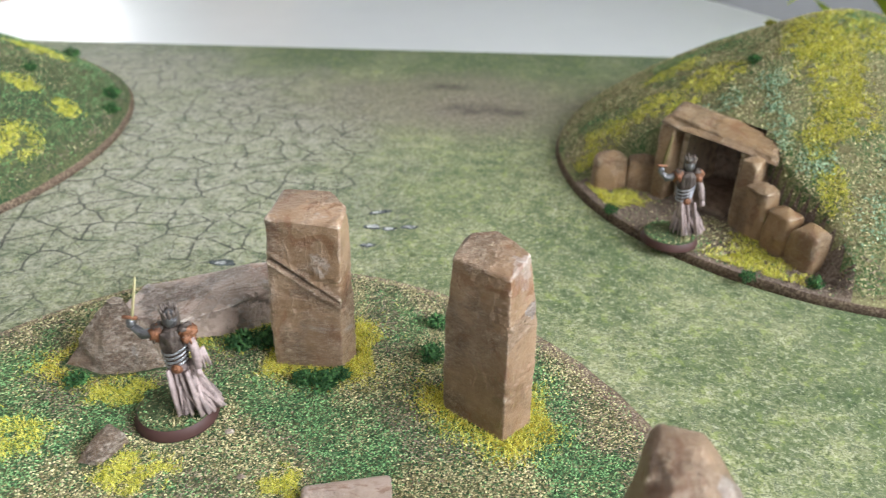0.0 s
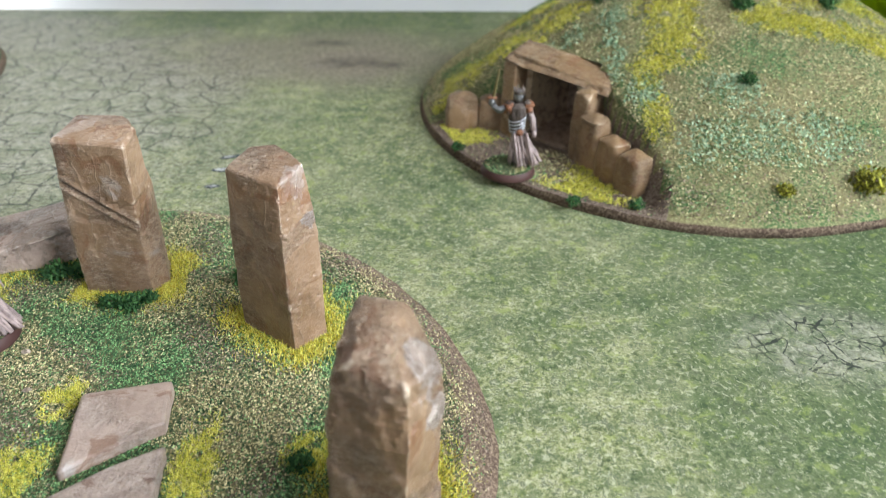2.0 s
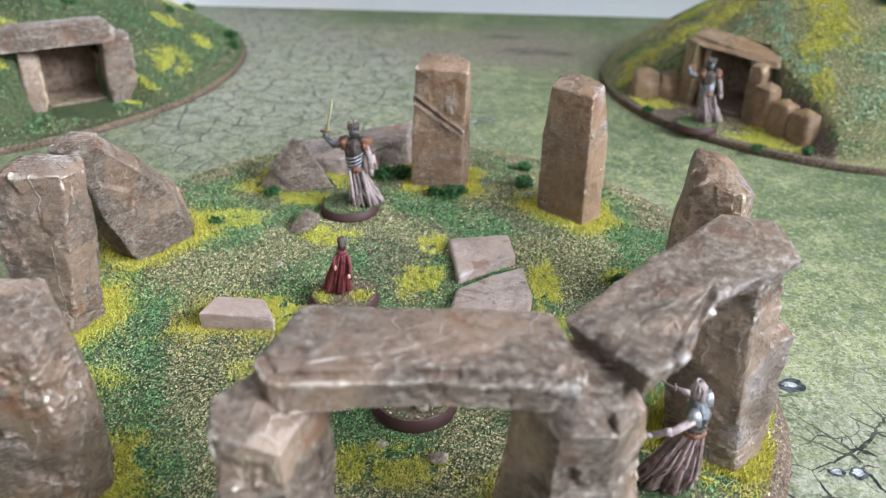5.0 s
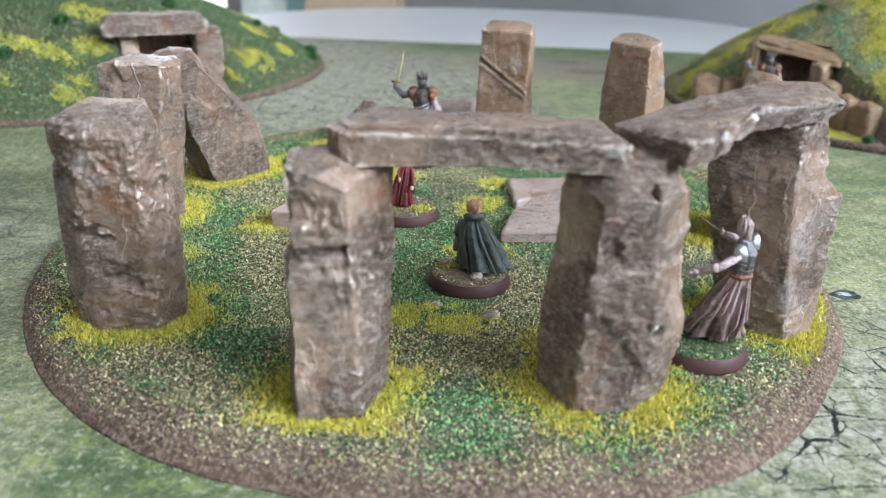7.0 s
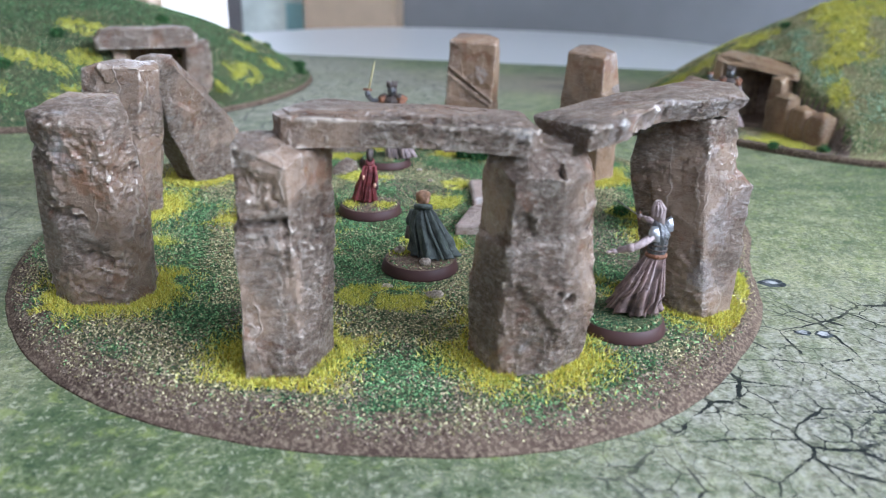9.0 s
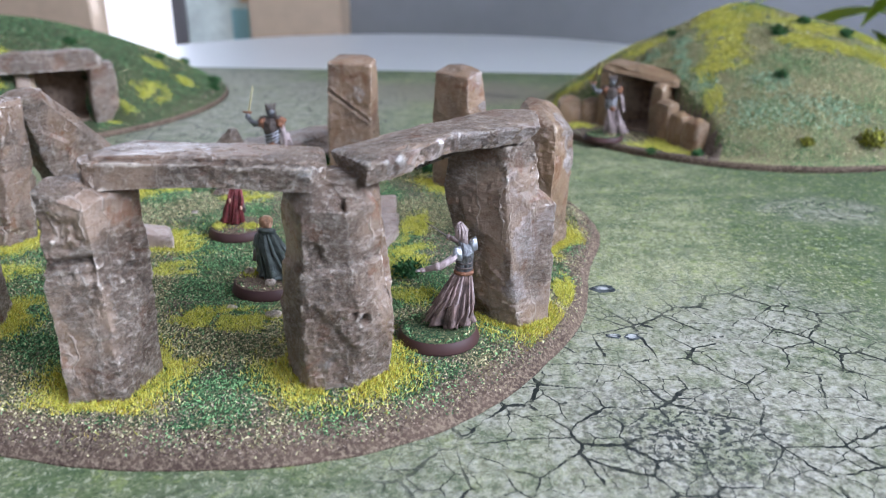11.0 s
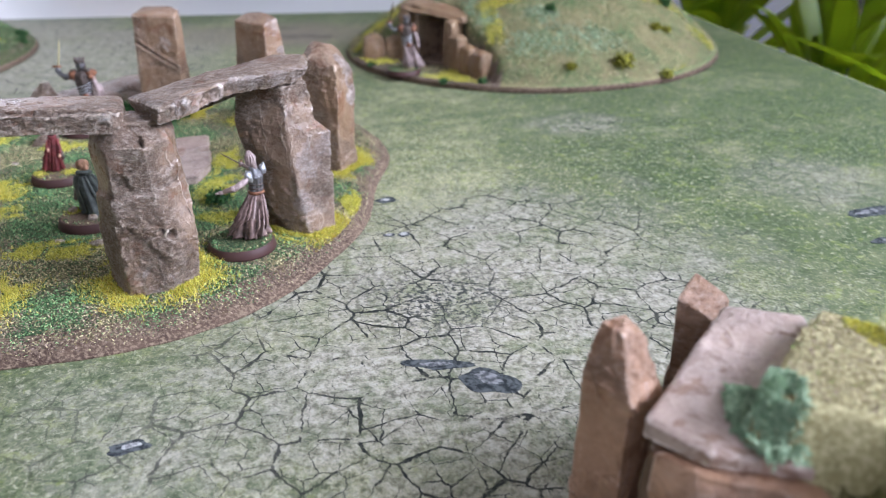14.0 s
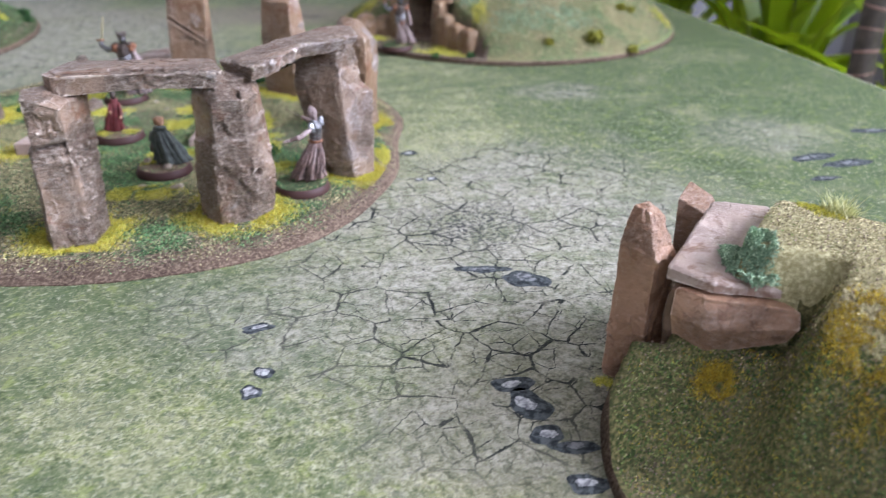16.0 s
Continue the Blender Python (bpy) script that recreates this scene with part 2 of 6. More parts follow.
    # dry ground, cracked into plates
    crack_a, _ = n.voronoi(62, "DISTANCE_TO_EDGE", warp)
    crack_b, _ = n.voronoi(118, "DISTANCE_TO_EDGE", warp)
    thick = n.ramp(n.noise(55, 3, 0.6), (0.36, 0.006), (0.64, 0.040))
    line_a = n.maths("LESS_THAN", crack_a, thick)
    line_b = n.maths("MULTIPLY", n.maths("LESS_THAN", crack_b, n.maths("MULTIPLY", thick, 0.8)), n.ramp(n.noise(80, 4, 0.7), (0.41, 0.0), (0.47, 1.0)))
    far_side = n.maths("MULTIPLY", n.maths("LESS_THAN", crack_a, 0.036), n.spot(-11, 31, 14, 18, 0.3, wob))
    lines = n.maths("MULTIPLY", n.maths("MAXIMUM", n.maths("MAXIMUM", line_a, line_b), far_side), n.ramp(n.noise(58, 5, 0.75), (0.42, 0.0), (0.48, 1.0)))
    lines = n.maths("MULTIPLY", lines, n.ramp(fine, (0.3, 0.55), (0.5, 1.0)))
    plates = n.ramp(grit, (0.40, (0.14, 0.127, 0.10)), (0.48, (0.285, 0.263, 0.212)), (0.57, (0.455, 0.42, 0.35)))
    for x, y, rx, ry, a in ((17.5, -15.2, 9.0, 11.0, 0.9), (-9, 27, 11, 14, 0.72), (-17, 44, 8, 6, 0.5), (34.5, -4.0, 3.5, 3.0, 0.45), (-22, -6, 10, 6, 0.5), (7, -19, 4, 3, 0.3)):
        s = n.maths("MULTIPLY", n.spot(x, y, rx, ry, 0.4, wob), a)
        c = n.mix(n.maths("MULTIPLY", s, n.ramp(mid, (0.36, 0.3), (0.56, 0.95))), c, plates)
        c = n.mix(n.maths("MULTIPLY", n.maths("MINIMUM", n.maths("MULTIPLY", s, 1.6), min(1.0, a + 0.1)), lines), c, (0.014, 0.017, 0.015))
    # a small cracked island in the grass
    s = n.maths("MULTIPLY", n.spot(26.1, 6.3, 3.0, 1.9, 0.4, wob), 0.9)
    c = n.mix(n.maths("MULTIPLY", s, n.ramp(mid, (0.40, 0.1), (0.58, 0.6))), c, plates)
    c = n.mix(n.maths("MULTIPLY", n.maths("MULTIPLY", s, n.ramp(n.noise(90, 5, 0.75), (0.43, 0.0), (0.50, 1.0))), n.maths("LESS_THAN", n.maths("MINIMUM", n.maths("MULTIPLY", crack_b, 0.8), crack_a), thick)), c, (0.02, 0.024, 0.02))
    # gravel in the middle of the dry ground
    c = n.mix(n.maths("MULTIPLY", n.spot(15.6, -13.1, 2.4, 2.2, 0.6, wob), n.ramp(n.noise(520, 3, 0.6), (0.51, 0.0), (0.54, 0.95))), c, (0.03, 0.034, 0.032))
    n.colour(c)
    n.rough(n.ramp(fine, (0.3, 0.52), (0.7, 0.7)))
    n.bump(n.noise(2500, 2), 0.15, 0.0002)
    return n.m


MAT = mat_material()


def soil_material(name, a, b, c):
    n = Nodes(name, 0.9, spec=0.2)
    f, g = n.noise(900, 4, 0.7), n.noise(40, 4, 0.6)
    n.colour(n.mix(n.ramp(f, (0.45, 0.0), (0.62, 1.0)), n.mix(n.ramp(g, (0.4, 0.0), (0.6, 1.0)), a, b), c))
    n.bump(n.noise(1100, 4, 0.7), 0.9, 0.0009)
    return n.m


TURF = soil_material("flocked_turf", (0.018, 0.05, 0.02), (0.05, 0.066, 0.028), (0.16, 0.16, 0.075))
STRAW_TURF = soil_material("straw_turf", (0.27, 0.23, 0.10), (0.38, 0.33, 0.16), (0.58, 0.52, 0.29))
TURF_LIGHT = soil_material("flocked_turf_light", (0.065, 0.13, 0.045), (0.20, 0.175, 0.085), (0.33, 0.30, 0.15))
RIM = soil_material("earth_rim", (0.075, 0.047, 0.034), (0.13, 0.085, 0.06), (0.26, 0.19, 0.13))
TURF_DARK = soil_material("dark_olive_turf", (0.055, 0.08, 0.025), (0.11, 0.11, 0.045), (0.28, 0.24, 0.10))
OLIVE_FLOCK = flakes("olive_flock", (0.045, 0.09, 0.02), (0.28, 0.36, 0.10))
EARTH_BARE = soil_material("bare_brown_earth", (0.11, 0.075, 0.055), (0.17, 0.12, 0.09), (0.25, 0.19, 0.15))
GREEN = flakes("green_flock", (0.012, 0.055, 0.022), (0.24, 0.43, 0.17))
SAGE = flakes("sage_green_flock", (0.03, 0.09, 0.035), (0.22, 0.36, 0.14))
CREAM = flakes("straw_flock", (0.16, 0.125, 0.05), (0.64, 0.56, 0.31))
EARTH = flakes("earth_flock", (0.085, 0.058, 0.042), (0.33, 0.245, 0.185))
YELLOW = fibres("yellow_static_grass", (0.12, 0.18, 0.025), (0.58, 0.52, 0.05), (0.92, 0.84, 0.22))
AMBER = fibres("amber_static_grass", (0.24, 0.13, 0.012), (0.52, 0.36, 0.025), (0.76, 0.60, 0.08))
PALE_TUFT = fibres("pale_straw_grass", (0.30, 0.34, 0.12), (0.58, 0.57, 0.27), (0.85, 0.82, 0.50))
TEAL = flakes("sage_foam", (0.18, 0.29, 0.17), (0.44, 0.55, 0.36))
BUSH = flakes("dark_foliage", (0.014, 0.05, 0.016), (0.075, 0.17, 0.05))
OLIVE = flakes("olive_foliage", (0.10, 0.10, 0.012), (0.36, 0.34, 0.04))

# ---------------------------------------------------------------- mesh helpers
class Shape:
    """Vertices and faces in centimetres, each face with a material slot."""

    def __init__(self):
        self.v, self.f, self.s, self.crisp = [], [], [], 0.0

    def add(self, verts, faces, slot=0):
        k = len(self.v)
        self.v += [tuple(p) for p in verts]
        self.f += [tuple(k + i for i in f) for f in faces]
        self.s += [slot] * len(faces)

    def loft(self, rings, slot=0, bottom=True, top=True):
        n, k = len(rings[0]), len(rings)
        faces = [(j * n + i, j * n + (i + 1) % n, (j + 1) * n + (i + 1) % n, (j + 1) * n + i) for j in range(k - 1) for i in range(n)]
        if bottom:
            faces.append(tuple(reversed(range(n))))
        if top:
            faces.append(tuple((k - 1) * n + i for i in range(n)))
        self.add([p for r in rings for p in r], faces, slot)

    def tube(self, path, radii, n=10, slot=0, flat=1.0):
        rings, side = [], None
        for i, p in enumerate(path):
            p = Vector(p)
            ahead = (Vector(path[min(i + 1, len(path) - 1)]) - Vector(path[max(i - 1, 0)])).normalized()
            side = ahead.cross(Vector((0.31, 0.17, 0.93)) if side is None else ahead.cross(side) * -1).normalized() if side is None else (side - ahead * side.dot(ahead)).normalized()
            up = ahead.cross(side)
            rings.append([p + radii[i] * (math.cos(a) * side + flat * math.sin(a) * up) for a in (2 * math.pi * q / n for q in range(n))])
        self.loft(rings, slot)

    def ball(self, c, r, slot=0, n=12, rings=8, lump=0.0, seed=0.0):
        r = r if isinstance(r, tuple) else (r, r, r)
        out = []
        for j in range(rings + 1):
            b = math.pi * (0.02 + 0.96 * j / rings) - math.pi / 2
            ring = []
            for i in range(n):
                a = 2 * math.pi * i / n
                d = Vector((math.cos(a) * math.cos(b), math.sin(a) * math.cos(b), math.sin(b)))
                k = 1 + lump * noise.noise(d * 1.7 + Vector((seed, seed * 2, 0)))
                ring.append((c[0] + r[0] * d.x * k, c[1] + r[1] * d.y * k, c[2] + r[2] * d.z * k))
            out.append(ring)
        self.loft(out, slot)

    def box(self, lo, hi, slot=0):
        (a, b, c), (d, e, f) = lo, hi
        self.loft([[(a, b, z), (d, b, z), (d, e, z), (a, e, z)] for z in (c, f)], slot)

    def turned(self, angle, at):
        """The shape, turned about z by the angle and moved to a place in cm."""
        m = Matrix.Translation(at) @ Matrix.Rotation(radians(angle), 4, "Z")
        self.v = [tuple(m @ Vector(p)) for p in self.v]
        return self


def mesh_of(name, shape, mats, origin, smooth=True):
    me = bpy.data.meshes.new(name)
    v = (np.array(shape.v, float) - np.array(origin)) * CM
    me.from_pydata(v.tolist(), [], shape.f)
    for m in mats if isinstance(mats, (list, tuple)) else [mats]:
        me.materials.append(m)
    me.polygons.foreach_set("material_index", np.array(shape.s, dtype=np.int32))
    me.polygons.foreach_set("use_smooth", np.full(len(me.polygons), smooth))
    me.update()
    if shape.crisp:
        me.set_sharp_from_angle(angle=radians(shape.crisp))
    return me


def solid(name, shape, mats, origin=(0, 0, 0), label="", category="", group="", kind="", smooth=True):
    """A thing of one mesh, its origin given in cm."""
    ob = new(name, mesh_of(name, shape, mats, origin, smooth))
    ob.location = [c * CM for c in origin]
    return tagged(ob, label, category, group, kind)


def thing(name, origin, label, category, group="", kind=""):
    ob = new(name)
    ob.location = [c * CM for c in origin]
    ob.empty_display_size = 0.01
    ob["at"] = [float(c) for c in origin]
    return tagged(ob, label, category, group, kind)


def part(name, shape, mats, parent, label="", smooth=True, kind=""):
    """One mesh under a thing or a part."""
    origin = list(parent.get("at", (0, 0, 0)))
    ob = new(name, mesh_of(name, shape, mats, origin, smooth))
    ob.parent = parent
    ob["at"] = origin
    return tagged(ob, label, kind=kind)


def scatter_mesh(name, verts, size, mats):
    """Loose triangles (size 3) or quads (size 4) from a flat array of corners in cm."""
    n = len(verts) // size
    me = bpy.data.meshes.new(name)
    me.vertices.add(len(verts))
    me.vertices.foreach_set("co", (np.asarray(verts, dtype=np.float32) * CM).ravel())
    me.loops.add(n * size)
    me.loops.foreach_set("vertex_index", np.arange(n * size, dtype=np.int32))
    me.polygons.add(n)
    me.polygons.foreach_set("loop_start", np.arange(0, n * size, size, dtype=np.int32))
    me.polygons.foreach_set("loop_total", np.full(n, size, dtype=np.int32))
    me.materials.append(mats)
    me.update(calc_edges=True)
    return me


rng = np.random.default_rng(7)


def chips(points, low, high, stand=0.6):
    """Corners of small tilted quads lying about the points (cm)."""
    p = np.asarray(points, float)
    n = len(p)
    a = rng.uniform(0, 2 * np.pi, n)
    u = np.stack([np.cos(a), np.sin(a), rng.uniform(-stand, stand, n)], 1)
    w = np.stack([-np.sin(a), np.cos(a), rng.uniform(-stand, stand, n)], 1)
    l, b = rng.uniform(low, high, n)[:, None], rng.uniform(low * 0.5, high * 0.6, n)[:, None]
    p = p + [0, 0, low * 0.4]
    return np.stack([p - u * l / 2 - w * b / 2, p + u * l / 2 - w * b / 2, p + u * l / 2 + w * b / 2, p - u * l / 2 + w * b / 2], 1).reshape(-1, 3)


def blades(points, low, high, wide=0.02, lean=0.7):
    """Corners of thin upright triangles, like fibres, on the points (cm)."""
    p = np.asarray(points, float)
    n = len(p)
    a, b = rng.uniform(0, 2 * np.pi, n), rng.uniform(0, 2 * np.pi, n)
    h = rng.uniform(low, high, n)[:, None]
    tip = p + h * np.stack([np.cos(a) * lean * rng.random(n), np.sin(a) * lean * rng.random(n), rng.uniform(0.5, 0.9, n)], 1)
    side = np.stack([np.cos(b), np.sin(b), np.zeros(n)], 1) * wide
    return np.stack([p - side, p + side, tip], 1).reshape(-1, 3)


def loose(name, verts, size, mats, parent=None, label="", category=""):
    me = scatter_mesh(name, verts, size, mats)
    ob = new(name, me)
    if parent is not None:
        ob.parent = parent
        ob.location = [-c * CM for c in parent.get("at", (0, 0, 0))]
        return tagged(ob, kind="stuff", label=label)
    return tagged(ob, label, category, kind="stuff")


def smooth_ring(poly, per_edge, passes):
    """Corners (x, y, z) to a dense closed ring with softened corners."""
    poly = np.array(poly, float)
    nxt = np.roll(poly, -1, 0)
    ring = np.concatenate([a + (b - a) * np.linspace(0, 1, per_edge, endpoint=False)[:, None] for a, b in zip(poly, nxt)])
    for _ in range(passes):
        ring = (np.roll(ring, 1, 0) + 2 * ring + np.roll(ring, -1, 0)) / 4
    return ring


def facet(q, freq):
    """Struck faces: every cell of the stone is a small tilted plane, with a short slope to its neighbour."""
    v = Vector((q.x, q.y, q.z * 0.75)) * freq
    far, near_points = noise.voronoi(v)
    a, b = near_points[0], near_points[1]
    fa = noise.noise_vector(a * 3.1 + Vector((0.3, 0.7, 0.1))).dot(v - a) * 1.3 + 0.7 * noise.noise(a * 5.3 + Vector((0.2, 0.4, 0.6)))
    fb = noise.noise_vector(b * 3.1 + Vector((0.3, 0.7, 0.1))).dot(v - b) * 1.3 + 0.7 * noise.noise(b * 5.3 + Vector((0.2, 0.4, 0.6)))
    w = 0.5 + 0.5 * smoothstep(0.0, 0.06, far[1] - far[0])
    return fa * w + fb * (1 - w)


def stone_shape(sections, seed, rough=0.10, chip=0.16, step=0.075, per_edge=26, soft=2, crown=0.1, carve=None, cuts=9, deep=1.0):
    """A worn stone: corner polygons (x, y, z) from the foot to the top, lofted, rounded at the top edge, then chipped in ledges."""
    top = smooth_ring(sections[-1], per_edge, soft)
    mid = top.mean(0)
    down = min(0.09, np.linalg.norm(top - mid, axis=1).mean() * 0.2)
    sections = [*sections[:-1], [(x, y, z - down) for x, y, z in sections[-1]]]
    rings, flat = [], []
    for a, b in zip(sections, sections[1:]):
        a, b = smooth_ring(a, per_edge, soft), smooth_ring(b, per_edge, soft)
        k = max(1, int(np.linalg.norm((b - a).mean(0)) / step))
        rings += [a + (b - a) * i / k for i in range(k)]
        flat += [0.0] * k
    for r, up, level in ((1.0, 1.0, 0.0), (0.985, 0.55, 0.35), (0.955, 0.2, 0.7), (0.91, 0.0, 1.0), (0.84, 0.0, 1.0), (0.74, 0.0, 1.0), (0.62, 0.0, 1.0), (0.48, 0.0, 1.0), (0.33, 0.0, 1.0), (0.18, 0.0, 1.0), (0.05, 0.0, 1.0)):
        rings.append(mid + (top - mid) * r + [0, 0, -down * up + crown * (1 - r) ** 0.8])
        flat.append(level)
    rings = np.array(rings)
    # flat facets struck off the shoulders and edges
    dice, size = random.Random(seed * 7 + 1), np.linalg.norm(top - mid, axis=1).mean()
    for c in range(cuts):
        a, lift = dice.uniform(0, 2 * math.pi), radians(dice.uniform(28, 66) if c % 3 else dice.uniform(-8, 14))
        way = np.array([math.cos(a) * math.cos(lift), math.sin(a) * math.cos(lift), math.sin(lift)])
        reach = rings @ way
        over = np.maximum(0.0, reach - (reach.max() - deep * size * (dice.uniform(0.08, 0.22) if c % 3 else dice.uniform(0.02, 0.06))))
        rings = rings - over[..., None] * way
    off = Vector((seed * 3.7, seed * 1.3, seed * 2.1))
    n = rings.shape[1]
    d_ring = np.roll(rings, -1, 1) - np.roll(rings, 1, 1)
    normal = np.cross(d_ring, np.gradient(rings, axis=0))
    normal /= np.maximum(np.linalg.norm(normal, axis=2, keepdims=True), 1e-9)
    out = []
    for j in range(len(rings)):
        row = []
        for i in range(n):
            p = Vector(rings[j, i])
            q = p + off
            n0 = noise.noise(q * 0.42) + 0.45 * noise.noise(q * 1.3) + 0.2 * noise.noise(q * 3.4)
            k = n0 * 3.0
            ledge = (math.floor(k) + smoothstep(0.82, 1.0, k - math.floor(k))) / 3.0
            broken = smoothstep(-0.1, 0.2, n0)
            d = chip * (0.2 * ledge + 0.08 * n0 + 1.05 * facet(q, 0.6) + 0.36 * (0.35 + broken) * facet(q, 1.9))
            d += rough * (0.1 * noise.noise(q * 1.6) + 0.26 * noise.noise(q * 5.0) * (0.2 + broken) + 0.22 * noise.noise(Vector((q.x * 9, q.y * 9, q.z * 15))) * (0.15 + broken))
            if carve:
                d += carve(p)
            way = Vector(normal[j, i]).lerp(Vector((0, 0, 1)), flat[j])
            row.append(tuple(p + way * d * (1 - 0.35 * flat[j])))
        out.append(row)
    s = Shape()
    s.loft(out, 0, bottom=True, top=True)
    s.crisp = 13.0
    return s


def wear_and_sheen(shape, spots, amount=0.0):
    """Give the faces near the spots (x, y, z, radius) a second paint, for worn chips and painted window sheen, with
    ragged borders.
    """
    if not spots:
        return shape
    v = np.array(shape.v, float)
    for k, face in enumerate(shape.f):
        c = v[list(face)].mean(0)
        ragged = 0.45 * noise.noise(Vector(c) * 1.7) + 0.4 * noise.noise(Vector(c) * 5.0)
        if any((c[0] - x) ** 2 + (c[1] - y) ** 2 + (c[2] - z) ** 2 < (r * (0.95 + ragged)) ** 2 for x, y, z, r in spots):
            shape.s[k] = 1
    return shape


def dent(c, r, depth):
    c = Vector(c)
    return lambda p: -depth * math.exp(-((p - c).length / r) ** 2)


def hole(x, z, r, depth):
    """A pit bored along y into a front face."""
    return lambda p: -depth * math.exp(-(math.hypot((p.x - x) * 0.8 + (p.z - z) * 0.5, p.z - z) / (r * (1 + 1.1 * noise.noise(p * 4.3)))) ** 4)


def flat_y(p, y):
    return Vector((p.x, y, p.z))


def scratch(a, b, width, depth):
    a, b = Vector(a), Vector(b)

    def f(p):
        k = max(0.0, min(1.0, (p - a).dot(b - a) / (b - a).length_squared))
        d = (p - a - (b - a) * k).length
        return -depth * math.exp(-(d / width) ** 2) + depth * 0.35 * math.exp(-((d - 2.2 * width) / width) ** 2)
    return f


def smoothstep(a, b, x):
    k = max(0.0, min(1.0, (x - a) / (b - a)))
    return k * k * (3 - 2 * k)


def inside(p, poly):
    x, y, hit = p[0], p[1], False
    for (x1, y1, *_), (x2, y2, *_) in zip(poly, (*poly[1:], poly[0])):
        if (y1 > y) != (y2 > y) and x < (x2 - x1) * (y - y1) / (y2 - y1) + x1:
            hit = not hit
    return hit


def at(poly, *z):
    """Corner pairs lifted to one height, or to a height each."""
    return [(x, y, z[i] if len(z) > 1 else z[0]) for i, (x, y) in enumerate(poly)]


# ---------------------------------------------------------------- the room
WALL_GREY = plain("grey_wall_paint", (0.22, 0.22, 0.225), 0.7, vary=0.05, scale=12, bump=0.1)
WALL_PALE = plain("white_wall_paint", (0.25, 0.245, 0.235), 0.8, vary=0.03, scale=10, bump=0.1)
CEILING = plain("white_ceiling_paint", (0.70, 0.70, 0.69), 0.85, vary=0.02, scale=10)
TAN = plain("tan_panel", (0.56, 0.42, 0.29), 0.6, vary=0.08, scale=20)
WHITE = plain("white_table_top", (0.56, 0.555, 0.55), 0.35, vary=0.02, scale=30)
FLOOR = plain("oak_floor", (0.33, 0.23, 0.15), 0.5, vary=0.2, scale=25)


def slab(name, lo, hi, mats, kind="structure", label="", category=""):
    s = Shape()
    s.box(lo, hi)
    return solid(name, s, mats, ((lo[0] + hi[0]) / 2, (lo[1] + hi[1]) / 2, lo[2]), label, category, kind=kind, smooth=False)


slab("floor", (-260, -260, -80), (260, 225, -75), FLOOR, label="brown wooden room floor")
# unseen ceiling, added to bounce light down onto the table
slab("ceiling", (-260, -260, 175), (260, 225, 180), CEILING, label="unseen white plaster ceiling, added to bounce light")
# unseen south wall, added with an opening for the fill lamp
for lo, hi in (((-260, -265, -75), (-165, -255, 175)), ((15, -265, -75), (260, -255, 175)), ((-165, -265, -75), (15, -255, 15)), ((-165, -265, 160), (15, -255, 175))):
    slab("wall_south", lo, hi, WALL_PALE, label="unseen wall added round the south fill lamp")
# unseen west wall, added for the light it bounces back
slab("wall_west", (-265, -255, -75), (-255, 225, 175), WALL_PALE, label="unseen wall added to bounce light")
# the grey wall, open at the window
slab("wall_north", (-88, 205, -75), (260, 215, 175), WALL_GREY, label="plain grey painted wall")
slab("wall_north_west", (-260, 205, -75), (-118, 215, 175), TAN, label="tan wall beside the bright window")
slab("wall_north_top", (-118, 205, 130), (-88, 215, 175), WALL_GREY, label="grey wall over the window")
# the plant side, open along its windows
slab("wall_east_low", (200, -255, -75), (210, 205, -5), WALL_GREY, label="grey wall below the windows")
slab("wall_east_high", (200, -255, 155), (210, 205, 175), WALL_PALE, label="white wall above the windows")
slab("wall_east_end", (200, 90, -5), (210, 205, 155), WALL_PALE, label="white wall beside the windows")
slab("wall_east_start", (200, -255, -5), (210, -185, 155), WALL_PALE, label="white wall beside the windows")

DAY = Nodes("bright_daylight")
DAY.b.inputs["Emission Color"].default_value = (1.0, 0.97, 0.92, 1)
DAY.b.inputs["Emission Strength"].default_value = 1.6
slab("backdrop", (-150, 240, -75), (-75, 242, 150), DAY.m, label="bright overcast daylight outside the window")

PALE_PRINT = plain("pale_print", (0.74, 0.80, 0.74), 0.7, vary=0.25, scale=14)
ORANGE = plain("orange_print", (0.66, 0.45, 0.22), 0.7)
AQUA = plain("aqua_print", (0.35, 0.6, 0.62), 0.7)
DARK_FRAME = plain("dark_frame", (0.16, 0.15, 0.15), 0.5)
poster = thing("wall_poster", (-76, 204, -30), "pale printed poster with orange and aqua shapes", "poster")
s = Shape(); s.box((-87, 203.6, -40), (-65.5, 204.8, 60)); part("sheet", s, PALE_PRINT, poster, smooth=False)
s = Shape(); s.box((-70, 203.2, -3), (-66, 203.6, 3)); part("orange_shape", s, ORANGE, poster, "orange printed shape", smooth=False)
s = Shape(); s.box((-73, 203.2, -14), (-66, 203.6, -5)); part("aqua_shape", s, AQUA, poster, "aqua printed shape", smooth=False)
s = Shape(); s.box((-91.2, 202.5, -75), (-87.2, 206, 130))
solid("window_frame", s, DARK_FRAME, (-87, 204, -75), "dark grey window frame post", "window frame", kind="structure", smooth=False)
cabinet = thing("cabinet", (-50, 200, -75), "tan wooden cabinet against the grey wall", "cabinet")
s = Shape(); s.box((-64, 192, -75), (-37.5, 204.5, 40)); part("body", s, TAN, cabinet, smooth=False)
s = Shape(); s.box((-63.4, 191, -70), (-38.1, 192, 39)); part("door", s, TAN, cabinet, smooth=False)

